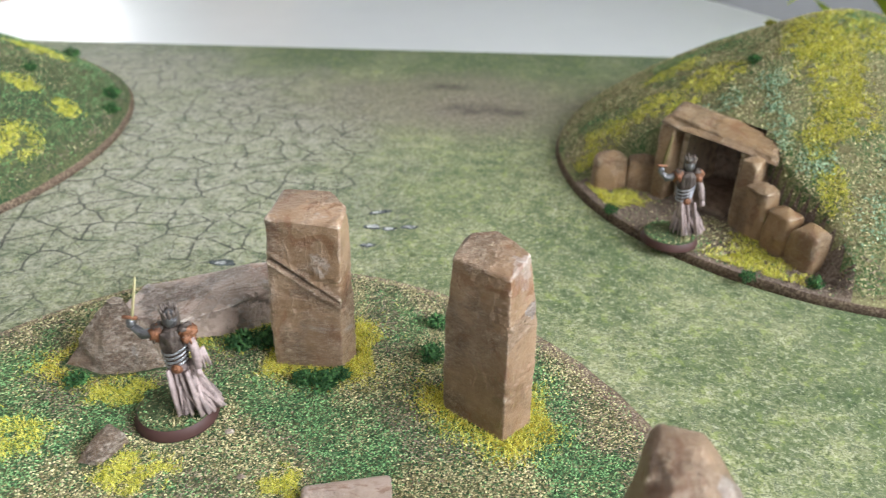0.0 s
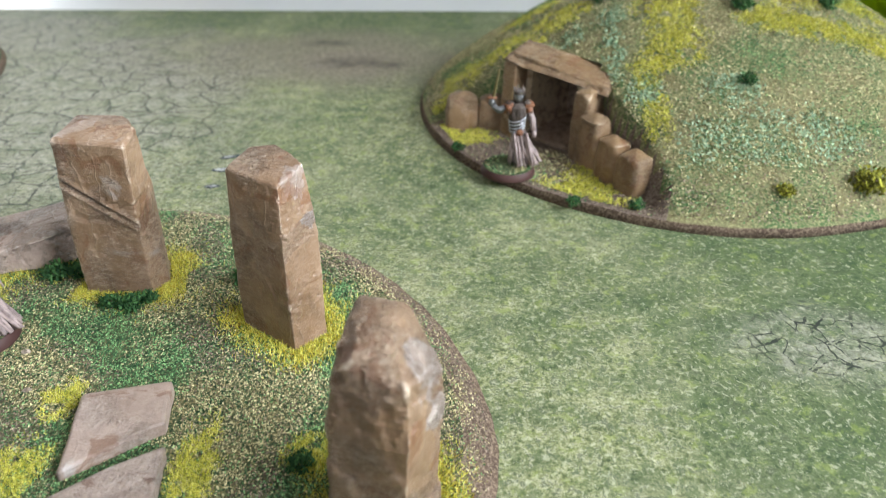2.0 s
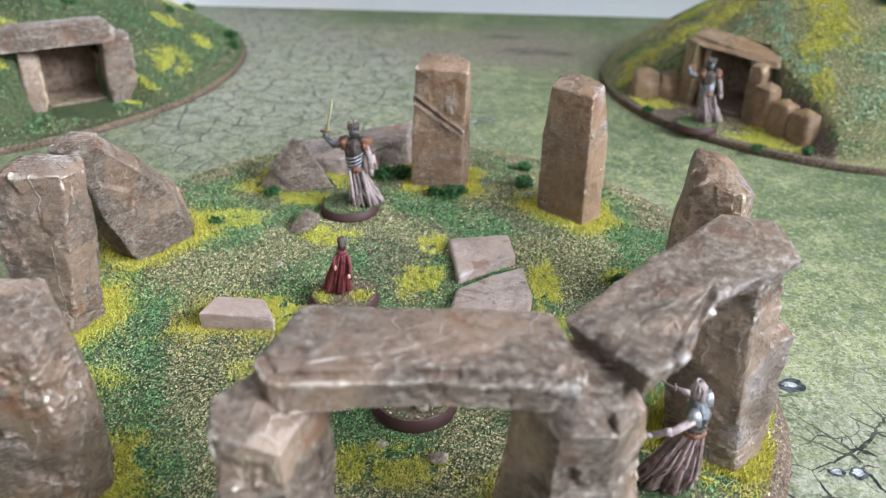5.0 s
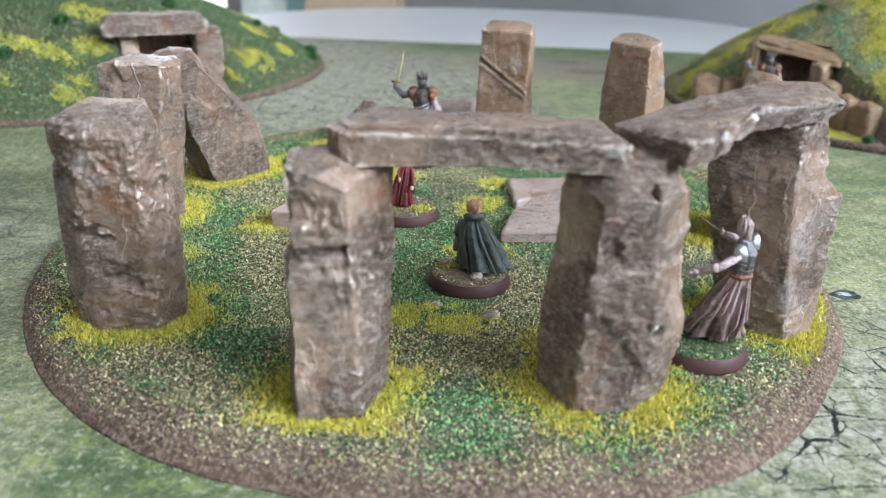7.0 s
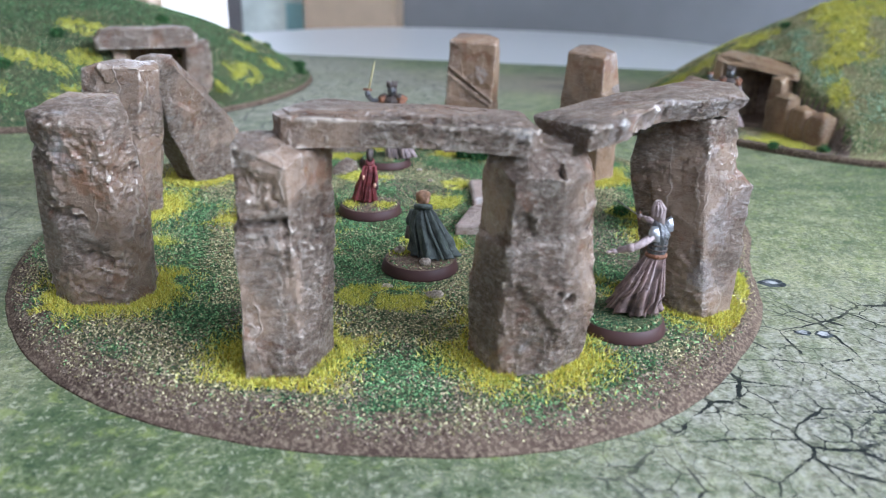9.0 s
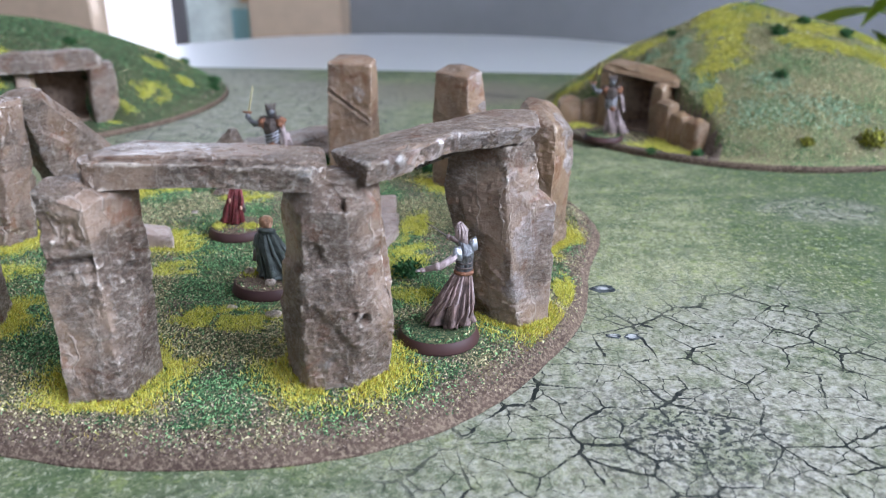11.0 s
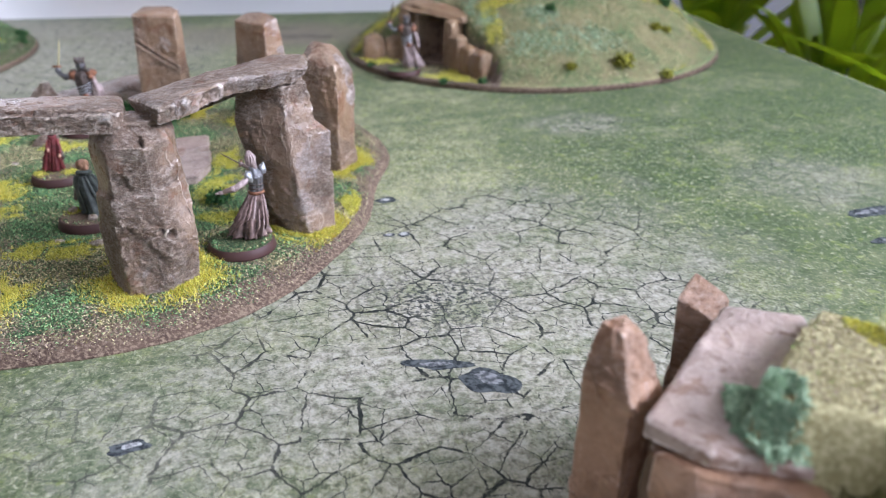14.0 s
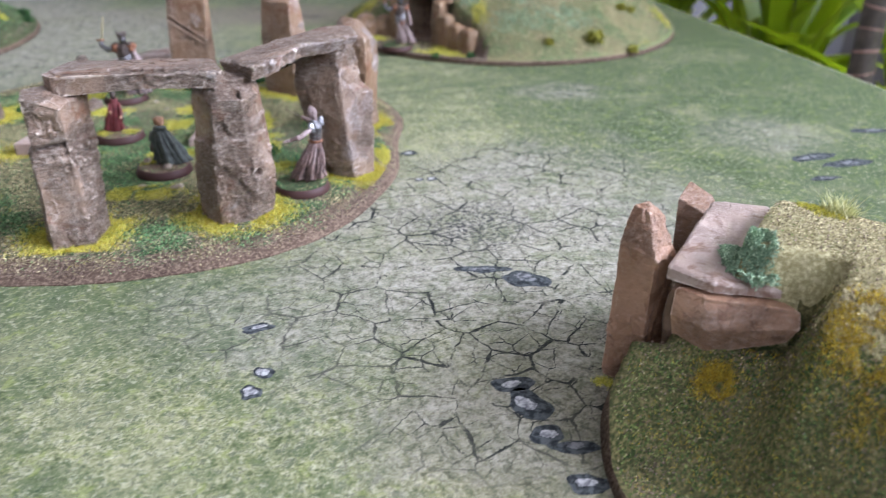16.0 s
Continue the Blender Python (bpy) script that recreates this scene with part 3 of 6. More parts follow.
# ---------------------------------------------------------------- table and mat
table = thing("table", (0, 2, -75), "white oval dining table with a smooth top", "table")
rings = []
for k, z in ((0.985, -3.6), (1.0, -3.2), (1.0, -0.9), (0.993, -0.5), (0.985, -0.4)):
    rings.append([(47.5 * k * math.copysign(abs(math.cos(a)) ** 0.8, math.cos(a)), 2 + 90 * k * math.copysign(abs(math.sin(a)) ** 0.8, math.sin(a)), z) for a in (2 * math.pi * i / 120 for i in range(120))])
s = Shape(); s.loft(rings); part("tabletop", s, WHITE, table)
for lx, ly in ((-28, -45), (28, -45), (-28, 50), (28, 50)):
    s = Shape(); s.tube([(lx, ly, -75), (lx, ly, -40), (lx, ly, -3.6)], [2, 2.4, 2.8], 12); part("leg", s, WHITE, table)

mat_ob = thing("battle_mat", (0, 0, -0.4), "printed gaming mat with grass and cracked dry earth", "mat")
s = Shape()
s.loft([[(-48.5, -48, z), (48, -48, z), (48, 49.5, z), (-48.5, 49.5, z)] for z in (-0.4, -0.03, 0.0)])
part("sheet", s, MAT, mat_ob, smooth=False)
EDGE = plain("pale_mat_edge", (0.45, 0.43, 0.3), 0.8)
s = Shape(); s.box((48.0, -48, -0.4), (48.12, 49.5, -0.01)); part("edge", s, EDGE, mat_ob, "pale cut edge of the mat", smooth=False)

def rock_print(name, low, high):
    n = Nodes(name, 0.75, spec=0.15)
    n.colour(n.ramp(n.noise(420, 5, 0.65, 0.4), (0.42, low), (0.58, high)))
    return n.m


PRINT_DARK = rock_print("printed_rock_shadow", (0.022, 0.026, 0.028), (0.10, 0.11, 0.11))
PRINT_GREY = rock_print("printed_rock_grey", (0.07, 0.075, 0.078), (0.25, 0.25, 0.25))
PRINT_PALE = rock_print("printed_rock_face", (0.17, 0.17, 0.175), (0.50, 0.49, 0.47))


def printed_rock(x, y, rx, ry, turn, seed):
    s = Shape()
    ring = []
    for i in range(22):
        a = 2 * math.pi * i / 22
        k = 1 + 0.45 * noise.noise(Vector((math.cos(a) * 1.3, math.sin(a) * 1.3, seed * 3.1)))
        ring.append((rx * k * math.cos(a), ry * k * math.sin(a)))
    s.loft([[(px, py, 0.002) for px, py in ring], [(px, py, 0.010) for px, py in ring]])
    for k in range(2 if rx > 0.4 else 1):
        a, share = seed * 1.9 + k * 2.6, 0.62 if rx < 0.45 else 0.36
        face = [(share * px * (1 + 0.5 * noise.noise(Vector((px * 6, py * 6, seed + k)))) + 0.3 * rx * k * math.cos(a), share * py + 0.3 * ry * (0.4 + k * math.sin(a))) for px, py in ring]
        s.loft([[(px, py, 0.011 + 0.002 * k) for px, py in face], [(px, py, 0.015 + 0.002 * k) for px, py in face]], 1)
    part("printed_rock", s.turned(turn, (x, y, 0)), [PRINT_DARK, PRINT_GREY if rx > 0.6 else PRINT_PALE], mat_ob, smooth=False)


for i, row in enumerate(((14.4, -4.0, 0.5, 0.3, 10), (14.3, -7.7, 0.28, 0.16, 5), (14.9, -7.7, 0.3, 0.2, 15), (16.6, -18.0, 0.85, 0.6, -20), (15.3, -17.0, 0.95, 0.3, -10),
                         (33.8, -10.6, 0.8, 0.3, 0), (31.9, -14.8, 0.7, 0.45, 0), (35.0, -7.8, 1.6, 0.4, 12), (36.2, -8.9, 1.5, 0.4, 8), (41.1, -4.3, 1.2, 0.4, -5),
                         (7.0, -23.1, 0.32, 0.36, 30), (7.35, -22.2, 0.26, 0.36, 60), (7.1, -19.7, 0.5, 0.26, 10), (14.7, -25.1, 0.55, 0.7, 20), (14.5, -24.0, 0.6, 0.35, 0), (14.8, -26.3, 0.45, 0.4, 0),
                         (15.4, -26.9, 0.7, 0.25, -10), (15.3, -28.2, 0.5, 0.36, -20), (16.3, -27.7, 0.5, 0.4, 10),
                         (3.3, 19.8, 0.42, 0.25, 0), (3.5, 21.3, 0.6, 0.2, 20), (4.1, 19.7, 0.36, 0.2, 0), (3.3, 18.1, 0.32, 0.18, 0), (5.0, 19.9, 0.36, 0.2, 0), (-2.7, 16.2, 0.5, 0.28, 0))):
    printed_rock(*row, i)

# ---------------------------------------------------------------- the round scenic base
def base_radius(a):
    return 14.7 - 1.0 * math.cos(2 * a) + 1.15 * math.cos(a) - 0.25 * max(0.0, math.cos(a + 2.18)) ** 9 + 0.5 * max(0.0, math.cos(a + 1.05)) ** 12 - 0.75 * max(0.0, math.cos(a + 0.17)) ** 40 + 0.25 * noise.noise(Vector((2 * math.cos(a), 2 * math.sin(a), 0.4))) + 0.05 * noise.noise(Vector((22 * math.cos(a), 22 * math.sin(a), 0.4)))


def base_height(x, y):
    k = math.hypot(x, y) / base_radius(math.atan2(y, x))
    q = Vector((x, y, 0))
    z = 0.55 + 0.16 * noise.noise(q * 0.16) + 0.06 * noise.noise(q * 0.7)
    return 0.3 * smoothstep(1.002, 0.972, k) ** 0.6 + (z - 0.3) * smoothstep(0.985, 0.93, k)


s = Shape()
n, rows = 320, []
for k in np.concatenate([[1.004, 1.001, 0.996, 0.99, 0.984, 0.976, 0.968], np.linspace(0.96, 0.02, 42)]):
    ring = []
    for i in range(n):
        a = 2 * math.pi * i / n
        r = base_radius(a) * k
        x, y = r * math.cos(a), r * math.sin(a)
        ring.append((x, y, base_height(x, y)))
    rows.append(ring)
rows[0] = [(x, y, 0.0) for x, y, z in rows[0]]
rows[1] = [(x, y, 0.05) for x, y, z in rows[1]]
s.loft(rows[:9], 1, bottom=True, top=False)
s.loft(rows[8:], 0, bottom=False)
stone_circle_base = thing("scenic_base", (0, 0, 0), "round flocked scenic base with a brown earth rim", "terrain base")
part("board", s, [TURF, RIM], stone_circle_base)

# ---------------------------------------------------------------- standing stones
STONES = {}


def standing(key, name, label, mats, seed, *sections, grow=1.5, tuft=900, group="standing stones of the circle", pale=(), **more):
    foot = sections[0]
    cx, cy = sum(p[0] for p in foot) / len(foot), sum(p[1] for p in foot) / len(foot)
    ob = solid(name, wear_and_sheen(stone_shape(sections, seed, **more), pale), [mats, STONE_PALE], (cx, cy, foot[0][2]), label, "standing stone" if name == "standing_stone" else "stone", group)
    STONES[key] = (foot, (cx, cy), grow, tuft)
    return ob


standing("A", "standing_stone", "broad rough standing stone with a cracked pale top", STONE, 1,
         at(((-7.5, -10.5), (-6.6, -11.0), (-5.1, -10.8), (-4.7, -10.0), (-5.2, -8.8), (-7.2, -8.6)), 0.3),
         at(((-7.3, -10.9), (-6.4, -11.4), (-4.8, -11.1), (-4.5, -10.1), (-5.2, -9.0), (-7.1, -8.9)), 3.2),
         at(((-7, -11.3), (-6.1, -11.7), (-4.9, -11.4), (-4.7, -10.3), (-5.4, -9.4), (-6.9, -9.4)), 6.2, 6.1, 5.9, 6.1, 6.4, 6.4), rough=0.17, chip=0.09, cuts=3, deep=0.6,
         carve=lambda p: (hole(-4.55, 4.4, 0.26, 0.2)(p) + hole(-6.25, 3.5, 0.28, 0.2)(p) + hole(-5.5, 2.0, 0.3, 0.22)(p) + hole(-6.7, 5.0, 0.3, 0.14)(p)) if p.y < -10.0 else 0.0)
standing("B", "standing_stone", "brown standing stone carrying one end of a lintel", STONE, 2,
         at(((-0.9, -12.8), (-0.3, -14.1), (1.0, -13.6), (1.35, -11.9), (0.1, -11.3)), 0.3),
         at(((-0.7, -13.0), (-0.3, -14.2), (1.0, -13.8), (1.4, -12.1), (0.2, -11.6)), 3.6),
         at(((-0.5, -13.2), (-0.3, -14.1), (0.9, -14.0), (1.45, -12.3), (0.2, -11.9)), 6.4, 6.3, 6.0, 6.0, 6.2), rough=0.15, chip=0.1, cuts=3, deep=0.6,
         carve=lambda p: (smoothstep(4.25, 4.5, p.z) * -0.13 * smoothstep(5.2, 4.5, p.z) + hole(1.15, 4.0, 0.3, 0.18)(p) + hole(0.1, 5.35, 0.35, 0.14)(p) + scratch((-1.5, -14.0, 4.35), (0.8, -14.0, 4.5), 0.09, 0.1)(flat_y(p, -14.0))) if p.y < -12.6 else 0.0)
standing("C", "standing_stone", "wide cracked standing stone carrying two lintel ends", STONE, 3,
         at(((4.7, -11.5), (5.6, -12.65), (6.9, -12.4), (7.65, -11.6), (7.1, -9.9), (5.2, -9.8)), 0.3),
         at(((4.7, -11.7), (5.6, -12.95), (7.1, -12.75), (7.95, -12.0), (7.3, -10.1), (5.2, -10.0)), 2.8),
         at(((4.95, -11.9), (5.8, -13.05), (6.9, -12.95), (7.6, -12.1), (7.2, -10.5), (5.5, -10.4)), 5.75, 5.7, 5.65, 5.7, 5.9, 5.9),
         at(((5.15, -11.7), (5.95, -12.45), (6.75, -12.4), (7.3, -11.9), (7.05, -10.7), (5.6, -10.6)), 6.35, 6.3, 6.25, 6.25, 6.1, 6.2), rough=0.16, chip=0.11, cuts=4, deep=0.6,
         carve=lambda p: (dent((8.0, -12.0, 3.75), 0.75, 0.3)(p) + dent((7.8, -12.3, 5.0), 0.3, -0.1)(p) + hole(6.78, 5.85, 0.09, 0.3)(p) + hole(7.2, 2.65, 0.13, 0.35)(p) + hole(7.0, 2.85, 0.08, 0.25)(p) + smoothstep(4.05, 4.2, p.z + 0.1 * (6.8 - p.x)) * smoothstep(5.6, 4.2, p.z) * -0.12 + hole(6.05, 4.55, 0.22, 0.14)(p)) if p.y < -11.6 else 0.0)
standing("D", "standing_stone", "tall standing stone with a smooth dark inner face", STONE, 4,
         at(((9.6, -7.4), (11.25, -8.35), (12.2, -7.5), (11.6, -6.0), (9.9, -6.0)), 0.3),
         at(((9.3, -7.5), (10.95, -8.5), (12.25, -7.5), (11.5, -6.1), (9.6, -6.0)), 2.6),
         at(((8.85, -7.6), (10.75, -8.5), (12.3, -7.5), (11.4, -6.2), (9.2, -6.1)), 4.3),
         at(((8.75, -7.6), (10.7, -8.5), (11.75, -7.6), (11.3, -6.3), (9.1, -6.1)), 4.85),
         at(((9.0, -7.6), (10.7, -8.5), (11.5, -7.6), (11.1, -6.4), (9.3, -6.2)), 6.3), rough=0.12, chip=0.11, cuts=2, deep=0.4,
         # pale spots: chipped paint, plus window sheen painted on the right face
         carve=lambda p: dent((11.6, -7.9, 1.9), 0.42, 0.22)(p) + dent((11.9, -7.8, 3.0), 0.35, 0.1)(p), pale=((11.4, -8.2, 3.4, 0.7), (11.9, -7.8, 3.8, 0.5), (11.2, -8.4, 1.8, 0.45), (10.9, -8.6, 5.4, 0.35)))
standing("E", "standing_stone", "pointed standing stone, window sheen painted pale on its chipped shoulder", STONE_WARM, 5,
         at(((10.6, -1.1), (12.4, -1.6), (13.2, -0.4), (12.7, 0.9), (11.0, 0.8)), 0.3),
         at(((10.65, -1.2), (12.45, -1.85), (13.25, -0.6), (12.6, 0.7), (11.1, 0.7)), 3.8),
         # pale spots paint the window's sheen on the +x shoulder
         at(((11.0, -1.35), (12.4, -1.78), (13.1, -0.72), (12.45, 0.42), (11.35, 0.5)), 5.9, 5.5, 5.65, 6.0, 6.15), rough=0.1, chip=0.14, crown=0.3, cuts=6, deep=0.9, pale=((13.0, -1.0, 5.4, 0.75), (13.2, -0.9, 4.0, 0.5)))
standing("F", "standing_stone", "slim brown standing stone with a slanting top", STONE_WARM, 6,
         at(((7.0, 7.1), (8.8, 5.65), (9.7, 6.6), (9.0, 8.2), (7.4, 8.2)), 0.3),
         at(((6.95, 7.0), (8.75, 5.7), (9.65, 6.8), (8.9, 8.2), (7.3, 8.1)), 4.0),
         # pale spots put window sheen into the colour of the right edge
         at(((7.1, 6.8), (8.75, 5.95), (9.35, 7.1), (8.4, 8.1), (7.4, 7.9)), 6.2, 6.0, 6.2, 6.4, 6.4), rough=0.08, chip=0.07, cuts=3, deep=0.5, pale=((9.2, 6.6, 6.0, 0.55), (9.5, 6.5, 4.6, 0.35)))
standing("G", "standing_stone", "standing stone with a diagonal groove across its face", STONE_WARM, 7,
         at(((1.3, 8.8), (3.55, 8.7), (3.95, 9.5), (3.6, 10.8), (1.5, 10.8)), 0.3),
         at(((1.35, 8.65), (3.65, 8.5), (3.9, 9.4), (3.5, 10.6), (1.5, 10.6)), 4.0),
         at(((1.5, 8.6), (3.75, 8.4), (3.85, 9.4), (3.3, 10.3), (1.7, 10.2)), 6.3, 6.2, 6.4, 6.5, 6.5), rough=0.08, chip=0.08, cuts=3, deep=0.4,
         carve=scratch((1.4, 8.6, 4.9), (3.6, 8.45, 3.3), 0.07, 0.15))
standing("K", "standing_stone", "upright standing stone with a pale edge", STONE, 8,
         at(((-10.55, -3.5), (-8.65, -3.6), (-8.25, -2.4), (-8.85, -1.2), (-10.45, -1.4)), 0.3),
         at(((-10.25, -3.7), (-8.15, -3.6), (-7.85, -2.5), (-8.35, -1.5), (-10.25, -1.8)), 4.0),
         at(((-10.05, -3.7), (-7.95, -3.5), (-7.65, -2.6), (-8.15, -1.8), (-10.05, -2.1)), 6.2), rough=0.1, chip=0.14, cuts=4, deep=0.6)
standing("J", "leaning_stone", "dark fallen stone leaning on an upright stone", STONE, 9,
         at(((-9.55, 1.9), (-8.35, 1.2), (-7.05, 3.3), (-7.55, 4.8), (-9.45, 4.6)), 0.3),
         at(((-10.05, 0.6), (-8.75, -0.1), (-7.05, 2.2), (-7.55, 3.6), (-9.75, 3.2)), 3.0),
         at(((-9.65, -0.9), (-8.75, -1.3), (-8.15, -0.7), (-8.45, 0.1), (-9.45, 0.1)), 6.0, 6.0, 6.1, 6.2, 6.2), rough=0.08, chip=0.16, cuts=3, deep=0.6)
standing("H", "fallen_stone", "long fallen stone lying on the turf", STONE_FLAT, 10,
         at(((-4.9, 10.4), (-2.1, 9.9), (-0.6, 10.3), (1.0, 11.3), (1.3, 13.2), (-4.3, 12.4)), 0.3),
         at(((-4.8, 10.5), (-2.1, 10.0), (-0.6, 10.5), (0.9, 11.5), (1.2, 13.1), (-4.2, 12.2)), 1.25, 1.45, 1.75, 2.1, 2.35, 1.45), rough=0.1, chip=0.16, crown=0.05, cuts=4, deep=0.1, tuft=300, group="fallen stones", pale=((-1.0, 11.5, 1.8, 1.3), (0.5, 12.2, 2.2, 1.0), (-3.2, 11.4, 1.4, 1.0)))
standing("I", "fallen_stone", "low pointed stone sunk in the turf", STONE, 11,
         at(((-6.0, 8.4), (-4.3, 7.9), (-2.1, 8.4), (-2.8, 9.8), (-5.4, 9.9)), 0.3),
         at(((-4.35, 9.4), (-4.1, 9.2), (-3.75, 9.3), (-3.8, 9.6), (-4.2, 9.7)), 2.6), rough=0.07, chip=0.12, cuts=0, crown=0.05, tuft=300, group="fallen stones")
standing("N", "flat_stone", "flat pale stone half sunk in grass", STONE_FLAT, 12,
         at(((-4.8, -2.9), (-2.3, -2.8), (-2.9, -1.7), (-4.5, -1.9)), 0.3), at(((-4.8, -2.9), (-2.3, -2.8), (-2.9, -1.7), (-4.5, -1.9)), 1.15, 0.95, 1.0, 1.2),
         rough=0.05, chip=0.08, cuts=0, crown=0.05, tuft=500, grow=1.9, group="fallen stones")
standing("O", "small_rock", "small angular grey rock on the turf", STONE, 13,
         at(((-3.5, 4.1), (-2.7, 4.1), (-2.2, 5.1), (-2.9, 5.4)), 0.3), at(((-3.35, 4.3), (-2.8, 4.2), (-2.3, 5.0), (-2.8, 5.3)), 0.8, 0.8, 1.1, 1.1), rough=0.06, chip=0.1, tuft=0, group="fallen stones")
standing("M1", "broken_slab", "far half of a cracked flat slab", STONE_FLAT, 15,
         at(((3.2, 3.3), (5.6, 3.85), (5.85, 2.1), (5.0, 1.45), (3.65, 0.35)), 0.3), at(((3.2, 3.3), (5.6, 3.85), (5.85, 2.1), (5.0, 1.45), (3.65, 0.35)), 0.95), rough=0.04, chip=0.06, cuts=0, crown=0.03, soft=2, tuft=0, group="halves of the broken slab")
standing("M2", "broken_slab", "near half of a cracked flat slab", STONE_FLAT, 16,
         at(((3.65, -0.45), (4.9, 0.6), (6.1, 1.3), (6.3, -0.6), (6.0, -2.4), (3.3, -3.0)), 0.3), at(((3.65, -0.45), (4.9, 0.6), (6.1, 1.3), (6.3, -0.6), (6.0, -2.4), (3.3, -3.0)), 0.95), rough=0.04, chip=0.06, cuts=0, crown=0.03, soft=2, tuft=0, group="halves of the broken slab")

# lintels
def lintel(label, seed, low, *high, pale=(), **more):
    cx, cy = sum(p[0] for p in low) / len(low), sum(p[1] for p in low) / len(low)
    return solid("stone_lintel", wear_and_sheen(stone_shape([low, *high], seed, **more), pale), [STONE, STONE_PALE], (cx, cy, low[0][2]), label, "lintel", "lintels of the circle")


lintel("rough stone lintel bridging two standing stones", 21,
       at(((0.2, -12.6), (0.6, -13.2), (3.4, -12.9), (6.0, -12.8), (6.25, -12.2), (5.9, -10.7), (0.5, -10.9)), 6.12, 6.08, 6.18, 6.1, 6.1, 6.15, 6.2),
       at(((0.15, -12.6), (0.55, -13.25), (3.4, -12.95), (6.05, -12.85), (6.3, -12.2), (5.9, -10.6), (0.5, -10.8)), 6.75, 6.78, 6.74, 6.64, 6.6, 6.5, 6.55),
       at(((0.3, -12.4), (0.65, -12.95), (3.4, -12.65), (5.9, -12.55), (6.1, -12.1), (5.8, -10.3), (0.6, -10.55)), 6.88, 6.9, 6.86, 6.76, 6.72, 6.64, 6.78), rough=0.2, chip=0.07, crown=0.03, soft=2, cuts=4, deep=0.08)
lintel("tilted stone lintel with a broken pale front edge", 22,
       at(((6.2, -10.6), (7.3, -12.4), (8.0, -11.8), (9.0, -9.9), (10.0, -9.0), (11.3, -8.1), (11.4, -6.6), (10.3, -6.1)), 6.2, 6.2, 6.22, 6.42, 6.36, 6.36, 6.3, 6.25),
       at(((6.0, -10.5), (7.35, -12.45), (8.1, -11.9), (9.1, -10.2), (10.1, -9.3), (11.65, -8.2), (11.55, -6.5), (10.3, -6.0)), 6.65, 6.78, 6.82, 6.98, 6.92, 6.9, 7.08, 7.0), rough=0.2, chip=0.12, crown=0.02, soft=1, cuts=3, deep=0.08,
       carve=lambda p: dent((8.7, -10.9, 6.5), 0.35, 0.3)(p),
       pale=((8.0, -12.0, 6.6, 0.35), (8.4, -11.4, 6.55, 0.45), (8.9, -10.5, 6.6, 0.4), (9.4, -10.0, 6.65, 0.4), (10.0, -9.5, 6.65, 0.45), (10.7, -9.0, 6.65, 0.45), (11.4, -8.4, 6.65, 0.4), (11.6, -8.1, 6.7, 0.35)))

# ---------------------------------------------------------------- barrows
def lumps(x, y, size, amount):
    return amount * (noise.noise(Vector((x, y, 3.0)) / size) + 0.4 * noise.noise(Vector((x, y, 7.0)) * 2.3 / size))


